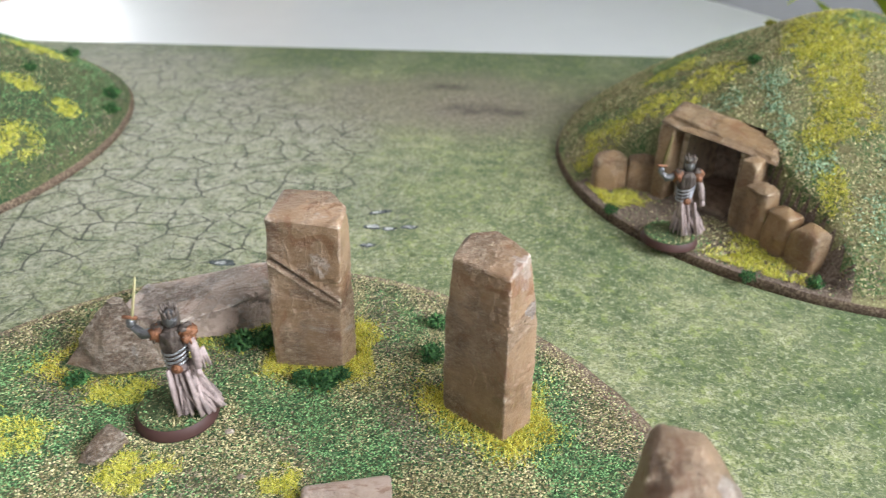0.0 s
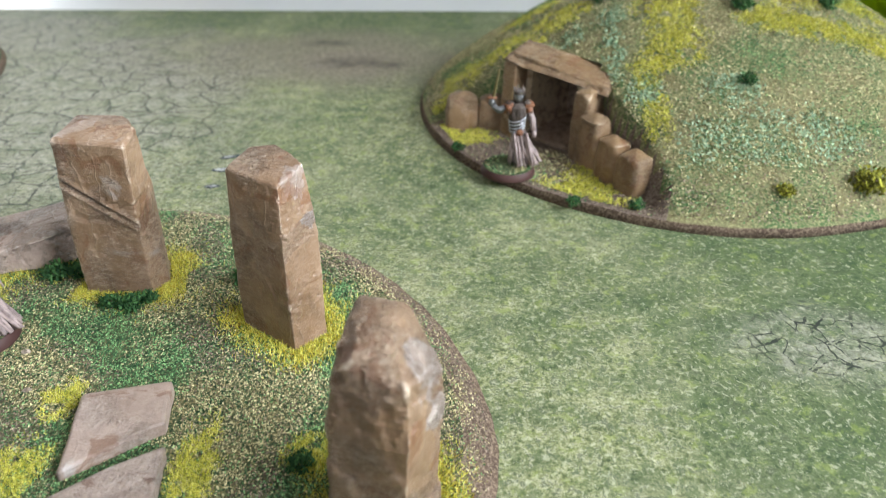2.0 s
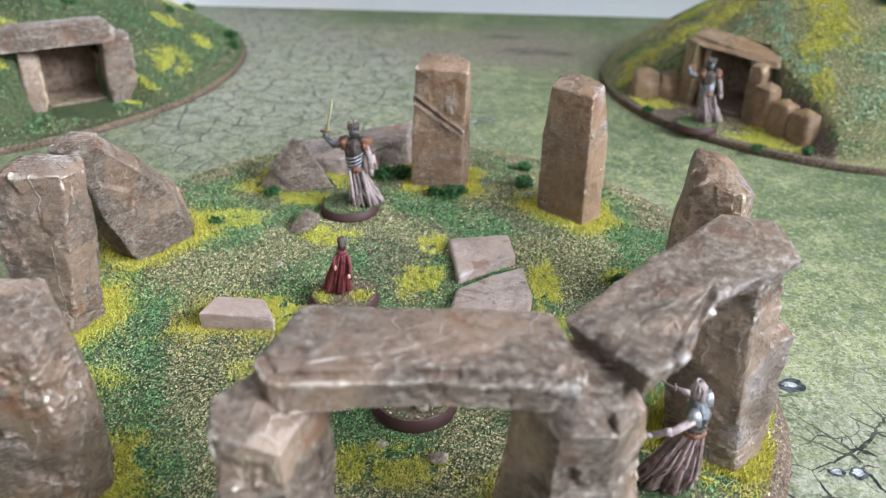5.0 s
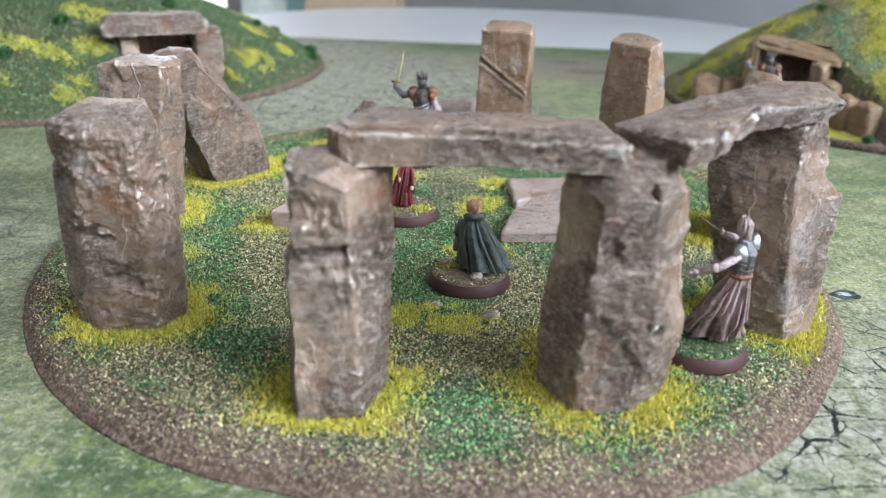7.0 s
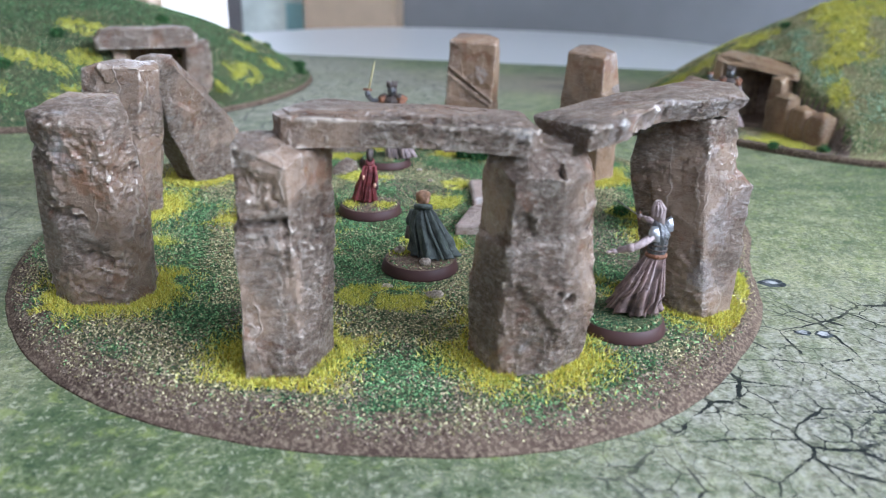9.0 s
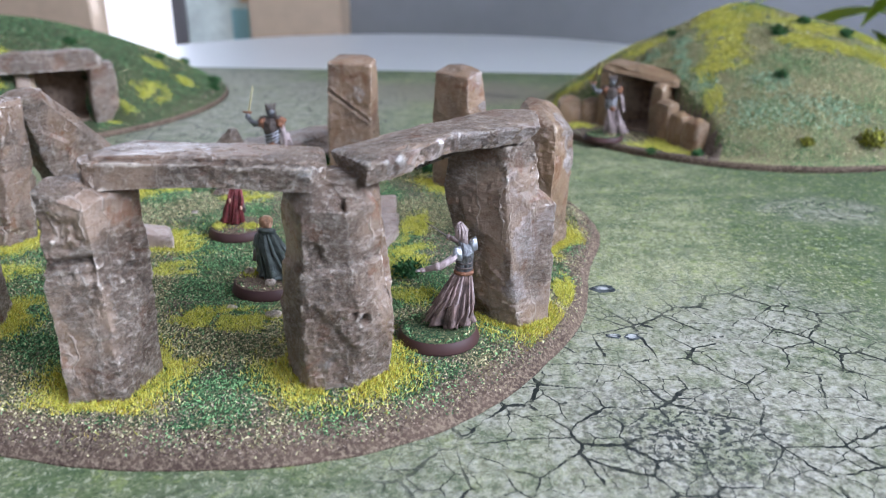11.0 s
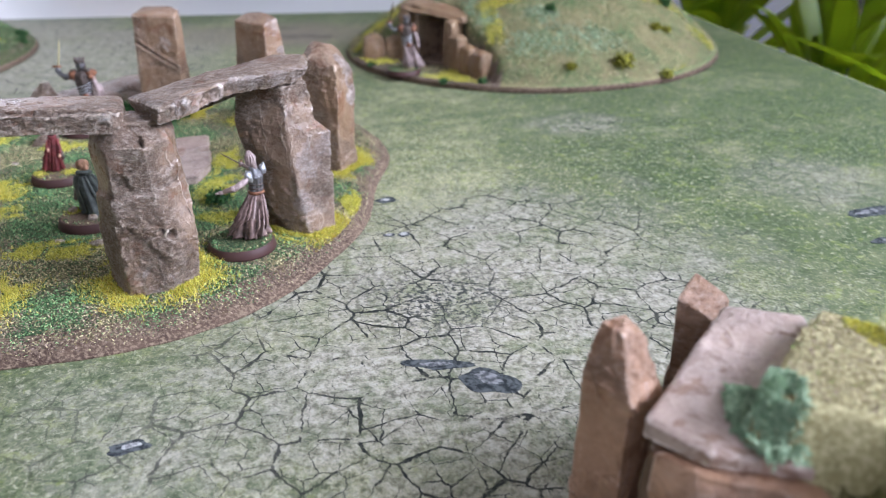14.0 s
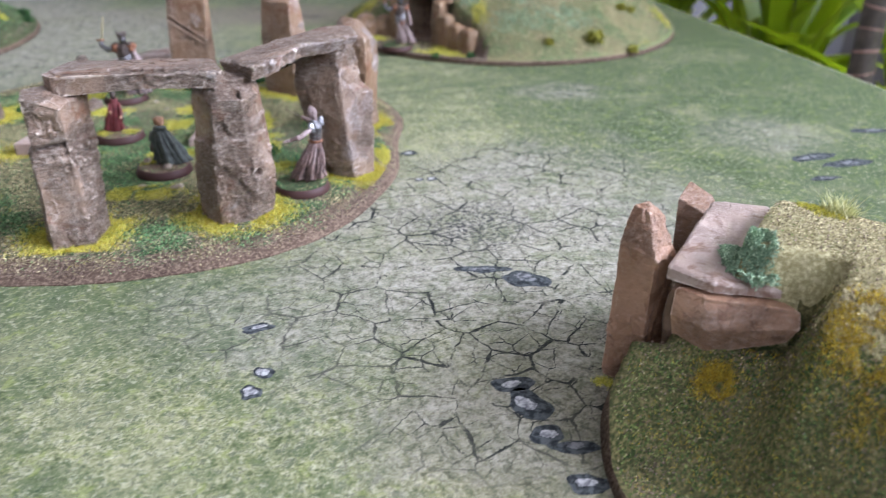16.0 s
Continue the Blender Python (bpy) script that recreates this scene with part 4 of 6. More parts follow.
class Barrow:
    """A turfed mound: a round foot, a rounded top, and a forecourt that is cut out of its front."""

    def __init__(self, cx, cy, radius, height, power, court, kind="round", swell=0.8, turn=222, knolls=()):
        self.knolls = knolls
        self.cx, self.cy, self.r, self.h, self.power, self.court, self.kind, self.swell, self.turn = cx, cy, radius, height, power, court, kind, swell, radians(turn)

    def edge(self, a):
        return self.r + self.swell * math.cos(2 * (a - self.turn)) + 0.35 * noise.noise(Vector((2 * math.cos(a), 2 * math.sin(a), self.cx)))

    def share(self, x, y):
        return math.hypot(x - self.cx, y - self.cy) / self.edge(math.atan2(y - self.cy, x - self.cx))

    def height(self, x, y):
        u = min(1.0, self.share(x, y))
        z = self.h * (1 - u ** self.power) + lumps(x, y, 5.0, 0.28) * (1 - u) + sum(k * math.exp(-((x - px) ** 2 + (y - py) ** 2) / w) for px, py, k, w in self.knolls)
        if self.kind == "round":
            if len(self.court) > 3:
                cut = smoothstep(-0.3, 0.2, court_depth(x, y))
            else:
                px, py, pr = self.court
                cut = smoothstep(pr - 0.25, pr + 0.25, math.hypot(x - px, y - py))
        else:
            nx, ny, far = self.court
            back, across = -far - nx * x - ny * y, 0.7071 * (x + y) + 2.9
            u = min(1.0, math.hypot(across / 5.6, max(0.0, back - 7) / 8))
            z = self.h * (1 - u ** self.power) + lumps(x, y, 4.0, 0.15) * (1 - u)
            side = smoothstep(2.1, 3.2, -across)
            # the flank drops below the side slab
            ledge, edge = 2.3 - 0.75 * max(0.0, -across - 2.7), -2.0 + 0.25 * back
            z += min(0.0, ledge - z) * smoothstep(edge + 0.2, edge - 0.15, across) * smoothstep(2.9, 1.8, back)
            cut = smoothstep(-0.15, 0.2, back - 0.2 + 2.0 * side)
        return 0.35 + 0.05 * noise.noise(Vector((x, y, 0.0))) + max(0.0, z) * cut

    def shape(self, rings=70, n=200):
        s = Shape()
        rows = [[(self.cx + self.edge(a) * 1.01 * math.cos(a), self.cy + self.edge(a) * 1.01 * math.sin(a), 0.0) for a in (2 * math.pi * i / n for i in range(n))]]
        for k in np.linspace(1.0, 0.01, rings):
            row = []
            for i in range(n):
                a = 2 * math.pi * i / n
                x, y = self.cx + k * self.edge(a) * math.cos(a), self.cy + k * self.edge(a) * math.sin(a)
                row.append((x, y, self.height(x, y)))
            rows.append(row)
        s.loft(rows[:2], 1, top=False)
        s.loft(rows[1:], 0, bottom=False)
        return s

    def drop_faces(self, s, keep):
        """Leave out the turf where the doorway opens."""
        f, m = [], []
        for face, slot in zip(s.f, s.s):
            c = np.mean([s.v[i] for i in face], axis=0)
            if keep(*c):
                f.append(face), m.append(slot)
        s.f, s.s = f, m
        return s


def flock(parent, place, count, area, wants, low, high, inside_of, green=GREEN):
    """Loose flock over a surface: wants(x, y) gives the shares of green, straw, earth and of bare ground."""
    heaps = {"green": [], "straw": [], "earth": []}
    (x0, x1), (y0, y1) = area
    xs, ys, us = rng.uniform(x0, x1, count), rng.uniform(y0, y1, count), rng.random(count)
    known, dice = {}, random.Random(count)
    for x, y, u in zip(xs, ys, us):
        key = (int((x + dice.gauss(0, 0.16)) * 9 + 900), int((y + dice.gauss(0, 0.16)) * 9 + 900))
        if key not in known:
            known[key] = wants((key[0] - 899.5) / 9, (key[1] - 899.5) / 9)
        w = known[key]
        if w is None:
            continue
        g, c, e = w
        if not inside_of(x, y):
            continue
        if u < g:
            heaps["green"].append((x, y, place(x, y)))
        elif u < g + c:
            heaps["straw"].append((x, y, place(x, y)))
        elif u < g + c + e:
            heaps["earth"].append((x, y, place(x, y)))
    for name, mats in (("green", green), ("straw", CREAM), ("earth", EARTH)):
        if heaps[name]:
            loose(name + "_flock", chips(heaps[name], low, high), 4, mats, parent)


def grass(parent, points, low, high, mats, wide=0.02, lean=0.7, name="static_grass"):
    if len(points):
        loose(name, blades(points, low, high, wide, lean), 3, mats, parent)


def patch_points(place, x, y, rx, ry, count, seed, keep=None):
    """Points in an uneven round patch on a surface."""
    out = []
    for _ in range(count):
        a, k = rng.uniform(0, 2 * np.pi), math.sqrt(rng.random()) * (0.72 + 0.5 * rng.random())
        k *= 1 + 0.35 * noise.noise(Vector((1.6 * math.cos(a), 1.6 * math.sin(a), seed)))
        px, py = x + rx * k * math.cos(a), y + ry * k * math.sin(a)
        thin = noise.noise(Vector((px * 1.5, py * 1.5, seed))) + 0.6 * noise.noise(Vector((px * 4, py * 4, seed)))
        if thin > -0.35 + 0.5 * k * k * rng.random() and (keep is None or keep(px, py)):
            out.append((px, py, place(px, py)))
    return out


def bush(x, y, z, r, mats, label, seed, count=420):
    """A clump of small leaves on a few twigs."""
    ob = thing("bush", (x, y, z), label, "bush", "bushes")
    r *= 0.85
    pts = []
    for _ in range(count):
        d = Vector(rng.normal(size=3)).normalized()
        k = r * (0.45 + 0.6 * rng.random()) * (1 + 0.5 * noise.noise(d * 2 + Vector((seed, 0, seed))))
        pts.append((x + d.x * k * 1.1, y + d.y * k * 1.1, z + max(-0.05, r * 0.55 + d.z * k * 0.75)))
    leaves = loose("leaves", chips(pts, r * 0.13, r * 0.27, 1.4), 4, mats, ob)
    s = Shape()
    for i in range(3):
        a = i * 2.1 + seed
        s.tube([(x, y, z - 0.05), (x + 0.35 * r * math.cos(a), y + 0.35 * r * math.sin(a), z + 0.7 * r)], [0.1 * r, 0.05 * r], 5)
    part("twigs", s, RIM, ob)
    return ob


# ---- the barrow with the walled forecourt
COURT = ((7.0, 25.0), (13.5, 25.1), (17.4, 25.2), (18.3, 24.5), (21.3, 21.6), (21.4, 20.2), (22.3, 18.0), (23.0, 15.4), (20.0, 6.0), (7.0, 10.0))


def court_depth(x, y, poly=COURT):
    """How far a point lies outside the forecourt; negative inside it."""
    best = 1e9
    for (ax, ay), (bx, by) in zip(poly, (*poly[1:], poly[0])):
        k = max(0.0, min(1.0, ((x - ax) * (bx - ax) + (y - ay) * (by - ay)) / ((bx - ax) ** 2 + (by - ay) ** 2)))
        best = min(best, math.hypot(x - ax - k * (bx - ax), y - ay - k * (by - ay)))
    return -best if inside((x, y), poly) else best


right = Barrow(28.4, 29.7, 15.8, 7.3, 1.7, COURT, swell=0.8, turn=240, knolls=((26.3, 30.0, 0.55, 9.0), (37.5, 28.0, 0.6, 26.0)))
right_mound = thing("burial_mound", (27.5, 29.5, 0), "flocked burial mound with a stone doorway and forecourt", "mound", "burial mounds")


def right_keep(x, y, z):
    along, deep = (x - 19.1) * 0.74 + (y - 22.0) * -0.67, (x - 19.1) * 0.67 + (y - 22.0) * 0.74
    return not (abs(along) < 1.6 and -0.5 < deep < 1.7 and z > 0.5)


shape = right.drop_faces(right.shape(), right_keep)
shape.s = [2 if slot == 0 and court_depth(*shape.v[face[0]][:2]) < -0.15 else slot for face, slot in zip(shape.f, shape.s)]
part("turf", shape, [TURF_LIGHT, RIM, EARTH_BARE], right_mound)


def facing(name, parent, cx, cy, width, depth, low, high, turn, seed, mats, lean=0.0, label="", **more):
    """An upright block: centre, width and depth of its foot, turned about z."""
    c, s_ = math.cos(radians(turn)), math.sin(radians(turn))
    def ring(z, k, shift):
        return [(cx + c * u * k - s_ * (v * k + shift), cy + s_ * u * k + c * (v * k + shift), z) for u, v in ((-width / 2, -depth / 2), (width / 2, -depth / 2), (width / 2, depth / 2), (-width / 2, depth / 2))]
    more = {"rough": 0.06, "chip": 0.12, "step": 0.16, "per_edge": 12, "soft": 3, "crown": 0.12, "cuts": 5, "deep": 0.7, **more}
    return part(name, stone_shape([ring(low, 1.0, 0), ring((low + high) / 2, 1.03, lean / 2), ring(high, 0.9, lean)], seed, **more), mats, parent, label)


for i, (x, y, w, d, z, turn) in enumerate(((14.9, 24.6, 1.7, 1.3, 1.9, 4), (16.45, 24.55, 1.6, 1.3, 1.8, -4), (20.75, 19.75, 1.6, 1.3, 2.6, -63), (21.35, 18.35, 1.5, 1.3, 2.1, -61), (22.0, 17.0, 1.5, 1.3, 1.95, -60))):
    facing("facing_stone", right_mound, x, y, w, d, 0.2, z, turn, 31 + i, STONE_TAN, soft=14, crown=0.3)
facing("door_jamb", right_mound, 17.8, 24.05, 0.9, 2.4, 0.2, 4.2, -42, 41, STONE_TAN, label="leaning stone door jamb")
facing("door_jamb", right_mound, 20.55, 20.75, 0.9, 1.6, 0.2, 3.6, -42, 42, STONE_TAN, label="leaning stone door jamb")
low = [(16.7, 23.4, 4.2), (18.0, 25.2, 4.3), (22.0, 21.8, 3.7), (21.3, 20.1, 3.5)]
high = [(17.0, 23.6, 4.5), (18.2, 25.3, 4.75), (22.0, 21.9, 4.1), (21.2, 20.4, 3.8)]
part("lintel", stone_shape([low, high], 43, rough=0.1, chip=0.14, crown=0.1, cuts=6, deep=0.15), STONE_TAN, right_mound, "warm brown stone lintel over the doorway")


def chamber(parent, cx, cy, width, depth, high, turn):
    """The inside of a tomb: floor, side and back slabs and a roof, open to the front (local -y)."""
    m = Matrix.Translation((cx, cy, 0)) @ Matrix.Rotation(radians(turn), 4, "Z")
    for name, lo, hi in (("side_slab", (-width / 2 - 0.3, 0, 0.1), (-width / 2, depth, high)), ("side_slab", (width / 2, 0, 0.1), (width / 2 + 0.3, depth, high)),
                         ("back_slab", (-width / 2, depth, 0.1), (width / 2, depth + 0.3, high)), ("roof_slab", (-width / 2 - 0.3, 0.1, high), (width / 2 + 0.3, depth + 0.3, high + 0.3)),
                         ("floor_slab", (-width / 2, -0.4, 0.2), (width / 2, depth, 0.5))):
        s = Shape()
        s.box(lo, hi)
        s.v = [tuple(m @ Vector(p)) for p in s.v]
        # all but the side slabs take the dark stone that paints in shade
        part(name, s, STONE_TAN if name == "side_slab" else STONE_SHADED, parent, smooth=False)


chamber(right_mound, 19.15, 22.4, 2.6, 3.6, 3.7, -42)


def right_wants(x, y):
    u, bare = right.share(x, y), court_depth(x, y) < 0
    if u > 0.992 or not right_keep(x, y, 2.0):
        return None
    a, b = noise.noise(Vector((x, y, 11.0)) * 0.2), noise.noise(Vector((x, y, 5.0)) * 0.5)
    if u > 0.975 + 0.01 * b or bare and b < 0.25:
        return 0.05, 0.06, 0.6
    c = noise.noise(Vector((x, y, 21.0)) * 0.33) + 0.4 * b
    if a + 0.03 * (right.height(x, y) - 4.0) > 0.12:
        return 0.10, 0.74, 0.10
    if u > 0.84 + 0.1 * c and y < 24:
        return 0.24, 0.34, 0.30
    if c > 0.04:
        return 0.08, 0.84, 0.04
    return (0.72, 0.24, 0.02) if c < -0.2 else (0.28, 0.60, 0.06)


flock(right_mound, right.height, 260000, ((11, 45), (13, 46)), right_wants, 0.05, 0.105, lambda x, y: right.share(x, y) < 0.99 and right_keep(x, y, 2.0), SAGE)
for i, (x, y, rx, ry, k) in enumerate(((25.0, 25.0, 1.6, 2.6, 2600), (24.6, 22.0, 1.5, 1.3, 1500), (23.2, 21.0, 0.9, 1.0, 700), (29.6, 23.7, 1.8, 1.1, 1500), (31.5, 23.3, 1.8, 0.9, 1300), (34.2, 23.6, 2.2, 0.9, 1500), (37.0, 24.5, 2.0, 1.0, 900),
                                       (20.2, 27.7, 1.6, 1.3, 1100), (17.4, 27.5, 1.4, 1.2, 900), (15.0, 27.2, 1.3, 1.6, 900), (13.8, 25.8, 0.7, 0.8, 400), (23.1, 18.5, 0.7, 1.3, 700), (19.0, 31.0, 1.6, 1.2, 700), (41.0, 22.8, 1.8, 1.2, 900), (37.2, 16.4, 1.3, 0.7, 900), (38.6, 17.4, 0.7, 0.7, 400), (34.5, 26.7, 2.6, 1.0, 1500), (31.0, 25.6, 1.8, 0.9, 900), (24.8, 27.6, 1.6, 1.8, 1500), (27.2, 27.4, 2.2, 1.6, 1500), (18.4, 26.2, 0.8, 0.6, 400), (25.5, 29.5, 1.8, 1.5, 1000), (30.5, 26.5, 2.0, 1.2, 800))):
    grass(right_mound, patch_points(right.height, x, y, rx, ry, k * 2, i + 1, lambda a, b: court_depth(a, b) > 0.1 and right_keep(a, b, 2.0) and right.share(a, b) < 0.98), 0.08, 0.2, YELLOW, 0.024, 1.3)
court_keep = lambda a, b: court_depth(a, b) < -0.3 and right.share(a, b) < 0.975
for i, (x, y, rx, ry, k) in enumerate(((15.0, 22.9, 1.7, 1.2, 1500), (19.6, 16.3, 2.2, 1.9, 3000), (20.2, 18.0, 1.0, 1.6, 900), (13.6, 23.6, 1.0, 1.4, 500))):
    grass(right_mound, patch_points(right.height, x, y, rx, ry, k * 2, i + 31, court_keep), 0.1, 0.22, YELLOW, 0.022, 1.2)
for i, (x, y, rx, ry, k) in enumerate(((21.9, 22.6, 0.6, 1.7, 900), (22.9, 20.0, 0.8, 1.0, 700), (26.6, 19.4, 1.3, 0.9, 900), (27.2, 17.0, 2.4, 1.5, 1500), (30.3, 17.4, 2.2, 1.3, 1100), (24.6, 17.0, 1.0, 1.4, 600), (19.9, 25.0, 1.4, 0.8, 600), (22.3, 25.2, 0.7, 1.2, 500))):
    loose("sage_foam", chips(patch_points(right.height, x, y, rx, ry, k, i + 51, lambda a, b: right_keep(a, b, 2.0)), 0.06, 0.13, 1.0), 4, TEAL, right_mound)
for i, (x, y, r, kind) in enumerate(((22.0, 27.5, 0.38, 0), (27.3, 19.6, 0.45, 0), (28.3, 24.4, 0.6, 0), (30.5, 26.5, 0.5, 0), (33.0, 25.5, 0.55, 0), (19.2, 15.7, 0.35, 0), (21.8, 15.3, 0.38, 0), (27.7, 14.7, 0.45, 1), (31.5, 15.3, 0.85, 1), (35.2, 19.6, 0.5, 1),
                                     (36.2, 20.0, 0.45, 1), (34.8, 15.3, 0.5, 1), (14.5, 21.4, 0.35, 0), (37.5, 24.0, 0.6, 0), (24.8, 33.6, 0.35, 1))):
    bush(x, y, right.height(x, y) - 0.05, r, OLIVE if kind else BUSH, "olive foam bush on the burial mound" if kind else "dark green foam bush on the burial mound", i)

# ---- the barrow with the dolmen door
left = Barrow(-31.5, 27.5, 19.0, 6.4, 1.9, (-17.6, 17.2, 3.9), swell=0.4, turn=60)
left_mound = thing("burial_mound", (-31.5, 27.5, 0), "green flocked burial mound with a dolmen doorway", "mound", "burial mounds")


def left_keep(x, y, z):
    along = (x + 19.4) * 0.81 + (y - 19.6) * 0.585
    return not (abs(along) < 1.6 and math.hypot(x + 17.6, y - 17.2) < 5.4 and y > 17.2 and z > 0.5)


part("turf", left.drop_faces(left.shape(), left_keep), [TURF, RIM], left_mound)
facing("door_jamb", left_mound, -21.3, 18.4, 1.0, 1.0, 0.2, 4.1, 36, 61, STONE, label="leaning stone door jamb")
facing("door_jamb", left_mound, -17.3, 21.1, 1.7, 1.6, 0.2, 4.3, 36, 62, STONE, label="broad stone door jamb")
facing("lintel", left_mound, -19.8, 19.2, 6.2, 1.7, 4.0, 5.2, 36, 63, STONE, label="thick grey stone lintel", chip=0.14, cuts=2)
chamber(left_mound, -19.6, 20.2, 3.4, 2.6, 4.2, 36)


def left_wants(x, y):
    u = left.share(x, y)
    if u > 0.985 or not left_keep(x, y, 2.0):
        return None
    a = noise.noise(Vector((x, y, 2.0)) * 0.2)
    if u > 0.95:
        return 0.2, 0.1, 0.6
    return (0.75, 0.08, 0.05) if a < 0.15 else (0.45, 0.35, 0.1)


flock(left_mound, left.height, 110000, ((-40, -12), (8, 47)), left_wants, 0.06, 0.11, lambda x, y: left.share(x, y) < 0.985 and left_keep(x, y, 2.0))
for i, (x, y, rx, ry, k) in enumerate(((-15.4, 24.4, 1.1, 1.8, 900), (-15.0, 29.5, 0.8, 1.1, 500), (-23.0, 17.2, 1.2, 0.9, 500), (-25.5, 15.5, 2.6, 0.8, 900), (-27.5, 12.5, 2.2, 1.0, 800), (-22.2, 13.4, 1.0, 1.3, 500), (-24.6, 20.5, 2.2, 1.0, 700), (-16.0, 20.6, 1.0, 0.8, 400), (-17.5, 30.0, 1.0, 1.0, 400), (-20.0, 37.0, 1.5, 1.8, 600))):
    grass(left_mound, patch_points(left.height, x, y, rx, ry, k * 2, i + 71, lambda a, b: left_keep(a, b, 2.0) and left.share(a, b) < 0.97), 0.08, 0.22, YELLOW, 0.03, 1.3)
for i, (x, y, r) in enumerate(((-13.6, 31.8, 0.55), (-14.4, 34.0, 0.6), (-18.0, 32.0, 0.45), (-25.5, 18.5, 0.5), (-26.5, 14.2, 0.55), (-22.0, 26.0, 0.5), (-19.5, 40.0, 0.6))):
    bush(x, y, left.height(x, y) - 0.05, r, BUSH, "dark green foam bush on the burial mound", 40 + i)

# ---- the near barrow
near = Barrow(25.8, -31.6, 9.4, 4.95, 3.0, (-0.7071, 0.7071, 31.9), "line", swell=1.5, turn=-45)
near_mound = thing("burial_mound", (25.8, -31.6, 0), "small green burial mound with stone slabs at its end", "mound", "burial mounds")
shape = near.shape(80, 220)
shape.s = [2 if slot == 0 and shape.v[face[0]][2] > 4.25 + lumps(shape.v[face[0]][0], shape.v[face[0]][1], 2.0, 0.35) + lumps(shape.v[face[0]][0], shape.v[face[0]][1], 0.35, 0.5) else slot for face, slot in zip(shape.f, shape.s)]
part("turf", shape, [TURF_DARK, RIM, STRAW_TURF], near_mound)
part("end_stone", stone_shape([at(((17.2, -23.9), (17.85, -24.9), (18.9, -24.3), (18.25, -23.2)), 0.05), at(((17.3, -23.9), (17.95, -24.85), (18.9, -24.35), (18.25, -23.4)), 4.4, 4.2, 4.0, 4.3), at(((17.6, -23.8), (17.95, -24.2), (18.5, -23.95), (18.2, -23.5)), 5.4, 5.25, 5.1, 5.35)], 81, rough=0.1, chip=0.1, crown=0.08, cuts=2, deep=0.4), STONE_RED, near_mound, "tall thin standing stone at the mound's end")
part("end_stone", stone_shape([at(((20.0, -21.8), (20.8, -22.4), (21.6, -21.6), (20.8, -20.9)), 0.05), at(((20.1, -21.6), (20.8, -22.1), (21.4, -21.5), (20.8, -20.9)), 4.5, 4.1, 4.4, 4.75)], 82, rough=0.1, chip=0.1, crown=0.1, cuts=2, deep=0.4), STONE_RED, near_mound, "tall thin standing stone at the mound's end")
part("capstone", stone_shape([at(((18.0, -25.4), (18.8, -26.35), (20.9, -26.9), (22.5, -22.7), (20.9, -22.2)), 4.0, 4.0, 3.9, 4.2, 4.2), at(((18.0, -25.4), (18.8, -26.35), (20.9, -26.9), (22.5, -22.7), (20.9, -22.2)), 4.4, 4.3, 4.15, 4.6, 4.65)], 83, rough=0.1, chip=0.05, crown=0.04, cuts=0), STONE_FLAT, near_mound, "grey capstone roofing the mound's end")
part("side_slab", stone_shape([at(((18.1, -25.9), (18.6, -26.75), (20.4, -27.5), (20.4, -26.3)), 2.4, 2.45, 3.1, 2.8), at(((17.95, -25.85), (18.5, -26.8), (20.6, -27.6), (20.5, -26.3)), 3.2, 3.2, 3.5, 3.3), at(((18.05, -25.75), (18.7, -26.5), (20.7, -27.35), (20.5, -26.2)), 3.95, 3.9, 3.85, 3.85)], 84, rough=0.08, chip=0.06, per_edge=18, cuts=0, crown=0.02), STONE_RED, near_mound, "warm brown side slab under the capstone")
# this slab's dark colour paints in the shade of the gap
part("end_slab", stone_shape([at(((18.0, -25.6), (21.0, -22.6), (21.5, -23.1), (18.5, -26.1)), 0.1), at(((18.0, -25.6), (21.0, -22.6), (21.5, -23.1), (18.5, -26.1)), 4.0)], 85, rough=0.08, chip=0.12), STONE_SHADED, near_mound, "slab closing the mound's end, shade put into its dark colour")


def near_wants(x, y):
    u = near.share(x, y)
    back, across = -31.9 + 0.7071 * (x - y), 0.7071 * (x + y) + 2.9
    if u > 0.99 or back < -1.5 or back < 0.4 and across > -2.7 + 0.28 * back or abs(across + 2.05 - 0.25 * back) < 0.45 and back < 2.3:
        return None
    z = near.height(x, y)
    a = noise.noise(Vector((x, y, 4.0)) * 0.3)
    if z > 4.3 + 0.4 * a:
        return 0.03, 0.76, 0.16
    b = noise.noise(Vector((x, y, 8.0)) * 0.6)
    return (0.55, 0.06, 0.18) if b < 0.05 else (0.2, 0.1, 0.5)


flock(near_mound, near.height, 260000, ((15, 37), (-42, -21)), near_wants, 0.03, 0.068, lambda x, y: near_wants(x, y) is not None, OLIVE_FLOCK)
for i, (x, y, rx, ry, k) in enumerate(((18.6, -27.5, 0.5, 0.45, 500), (20.8, -29.2, 1.0, 0.9, 900), (23.6, -32.6, 1.2, 1.4, 700), (20.9, -30.4, 0.9, 0.6, 700), (18.9, -31.4, 0.8, 0.8, 300), (22.5, -34.5, 1.2, 1.4, 900), (24.5, -36.5, 1.4, 1.0, 800), (22.8, -24.4, 0.5, 0.7, 350), (21.0, -36.0, 1.0, 0.9, 500), (16.9, -24.9, 0.35, 0.35, 160), (27.0, -37.5, 1.2, 1.2, 700))):
    grass(near_mound, patch_points(near.height, x, y, rx, ry, k * 5, i + 91), 0.06, 0.16, AMBER if i in (0, 1, 3, 4, 5, 8) else YELLOW, 0.012, 1.2)
flank = lambda a, b: near.height(a, b) < 3.9 and near.share(a, b) < 0.98 and near_wants(a, b) is not None
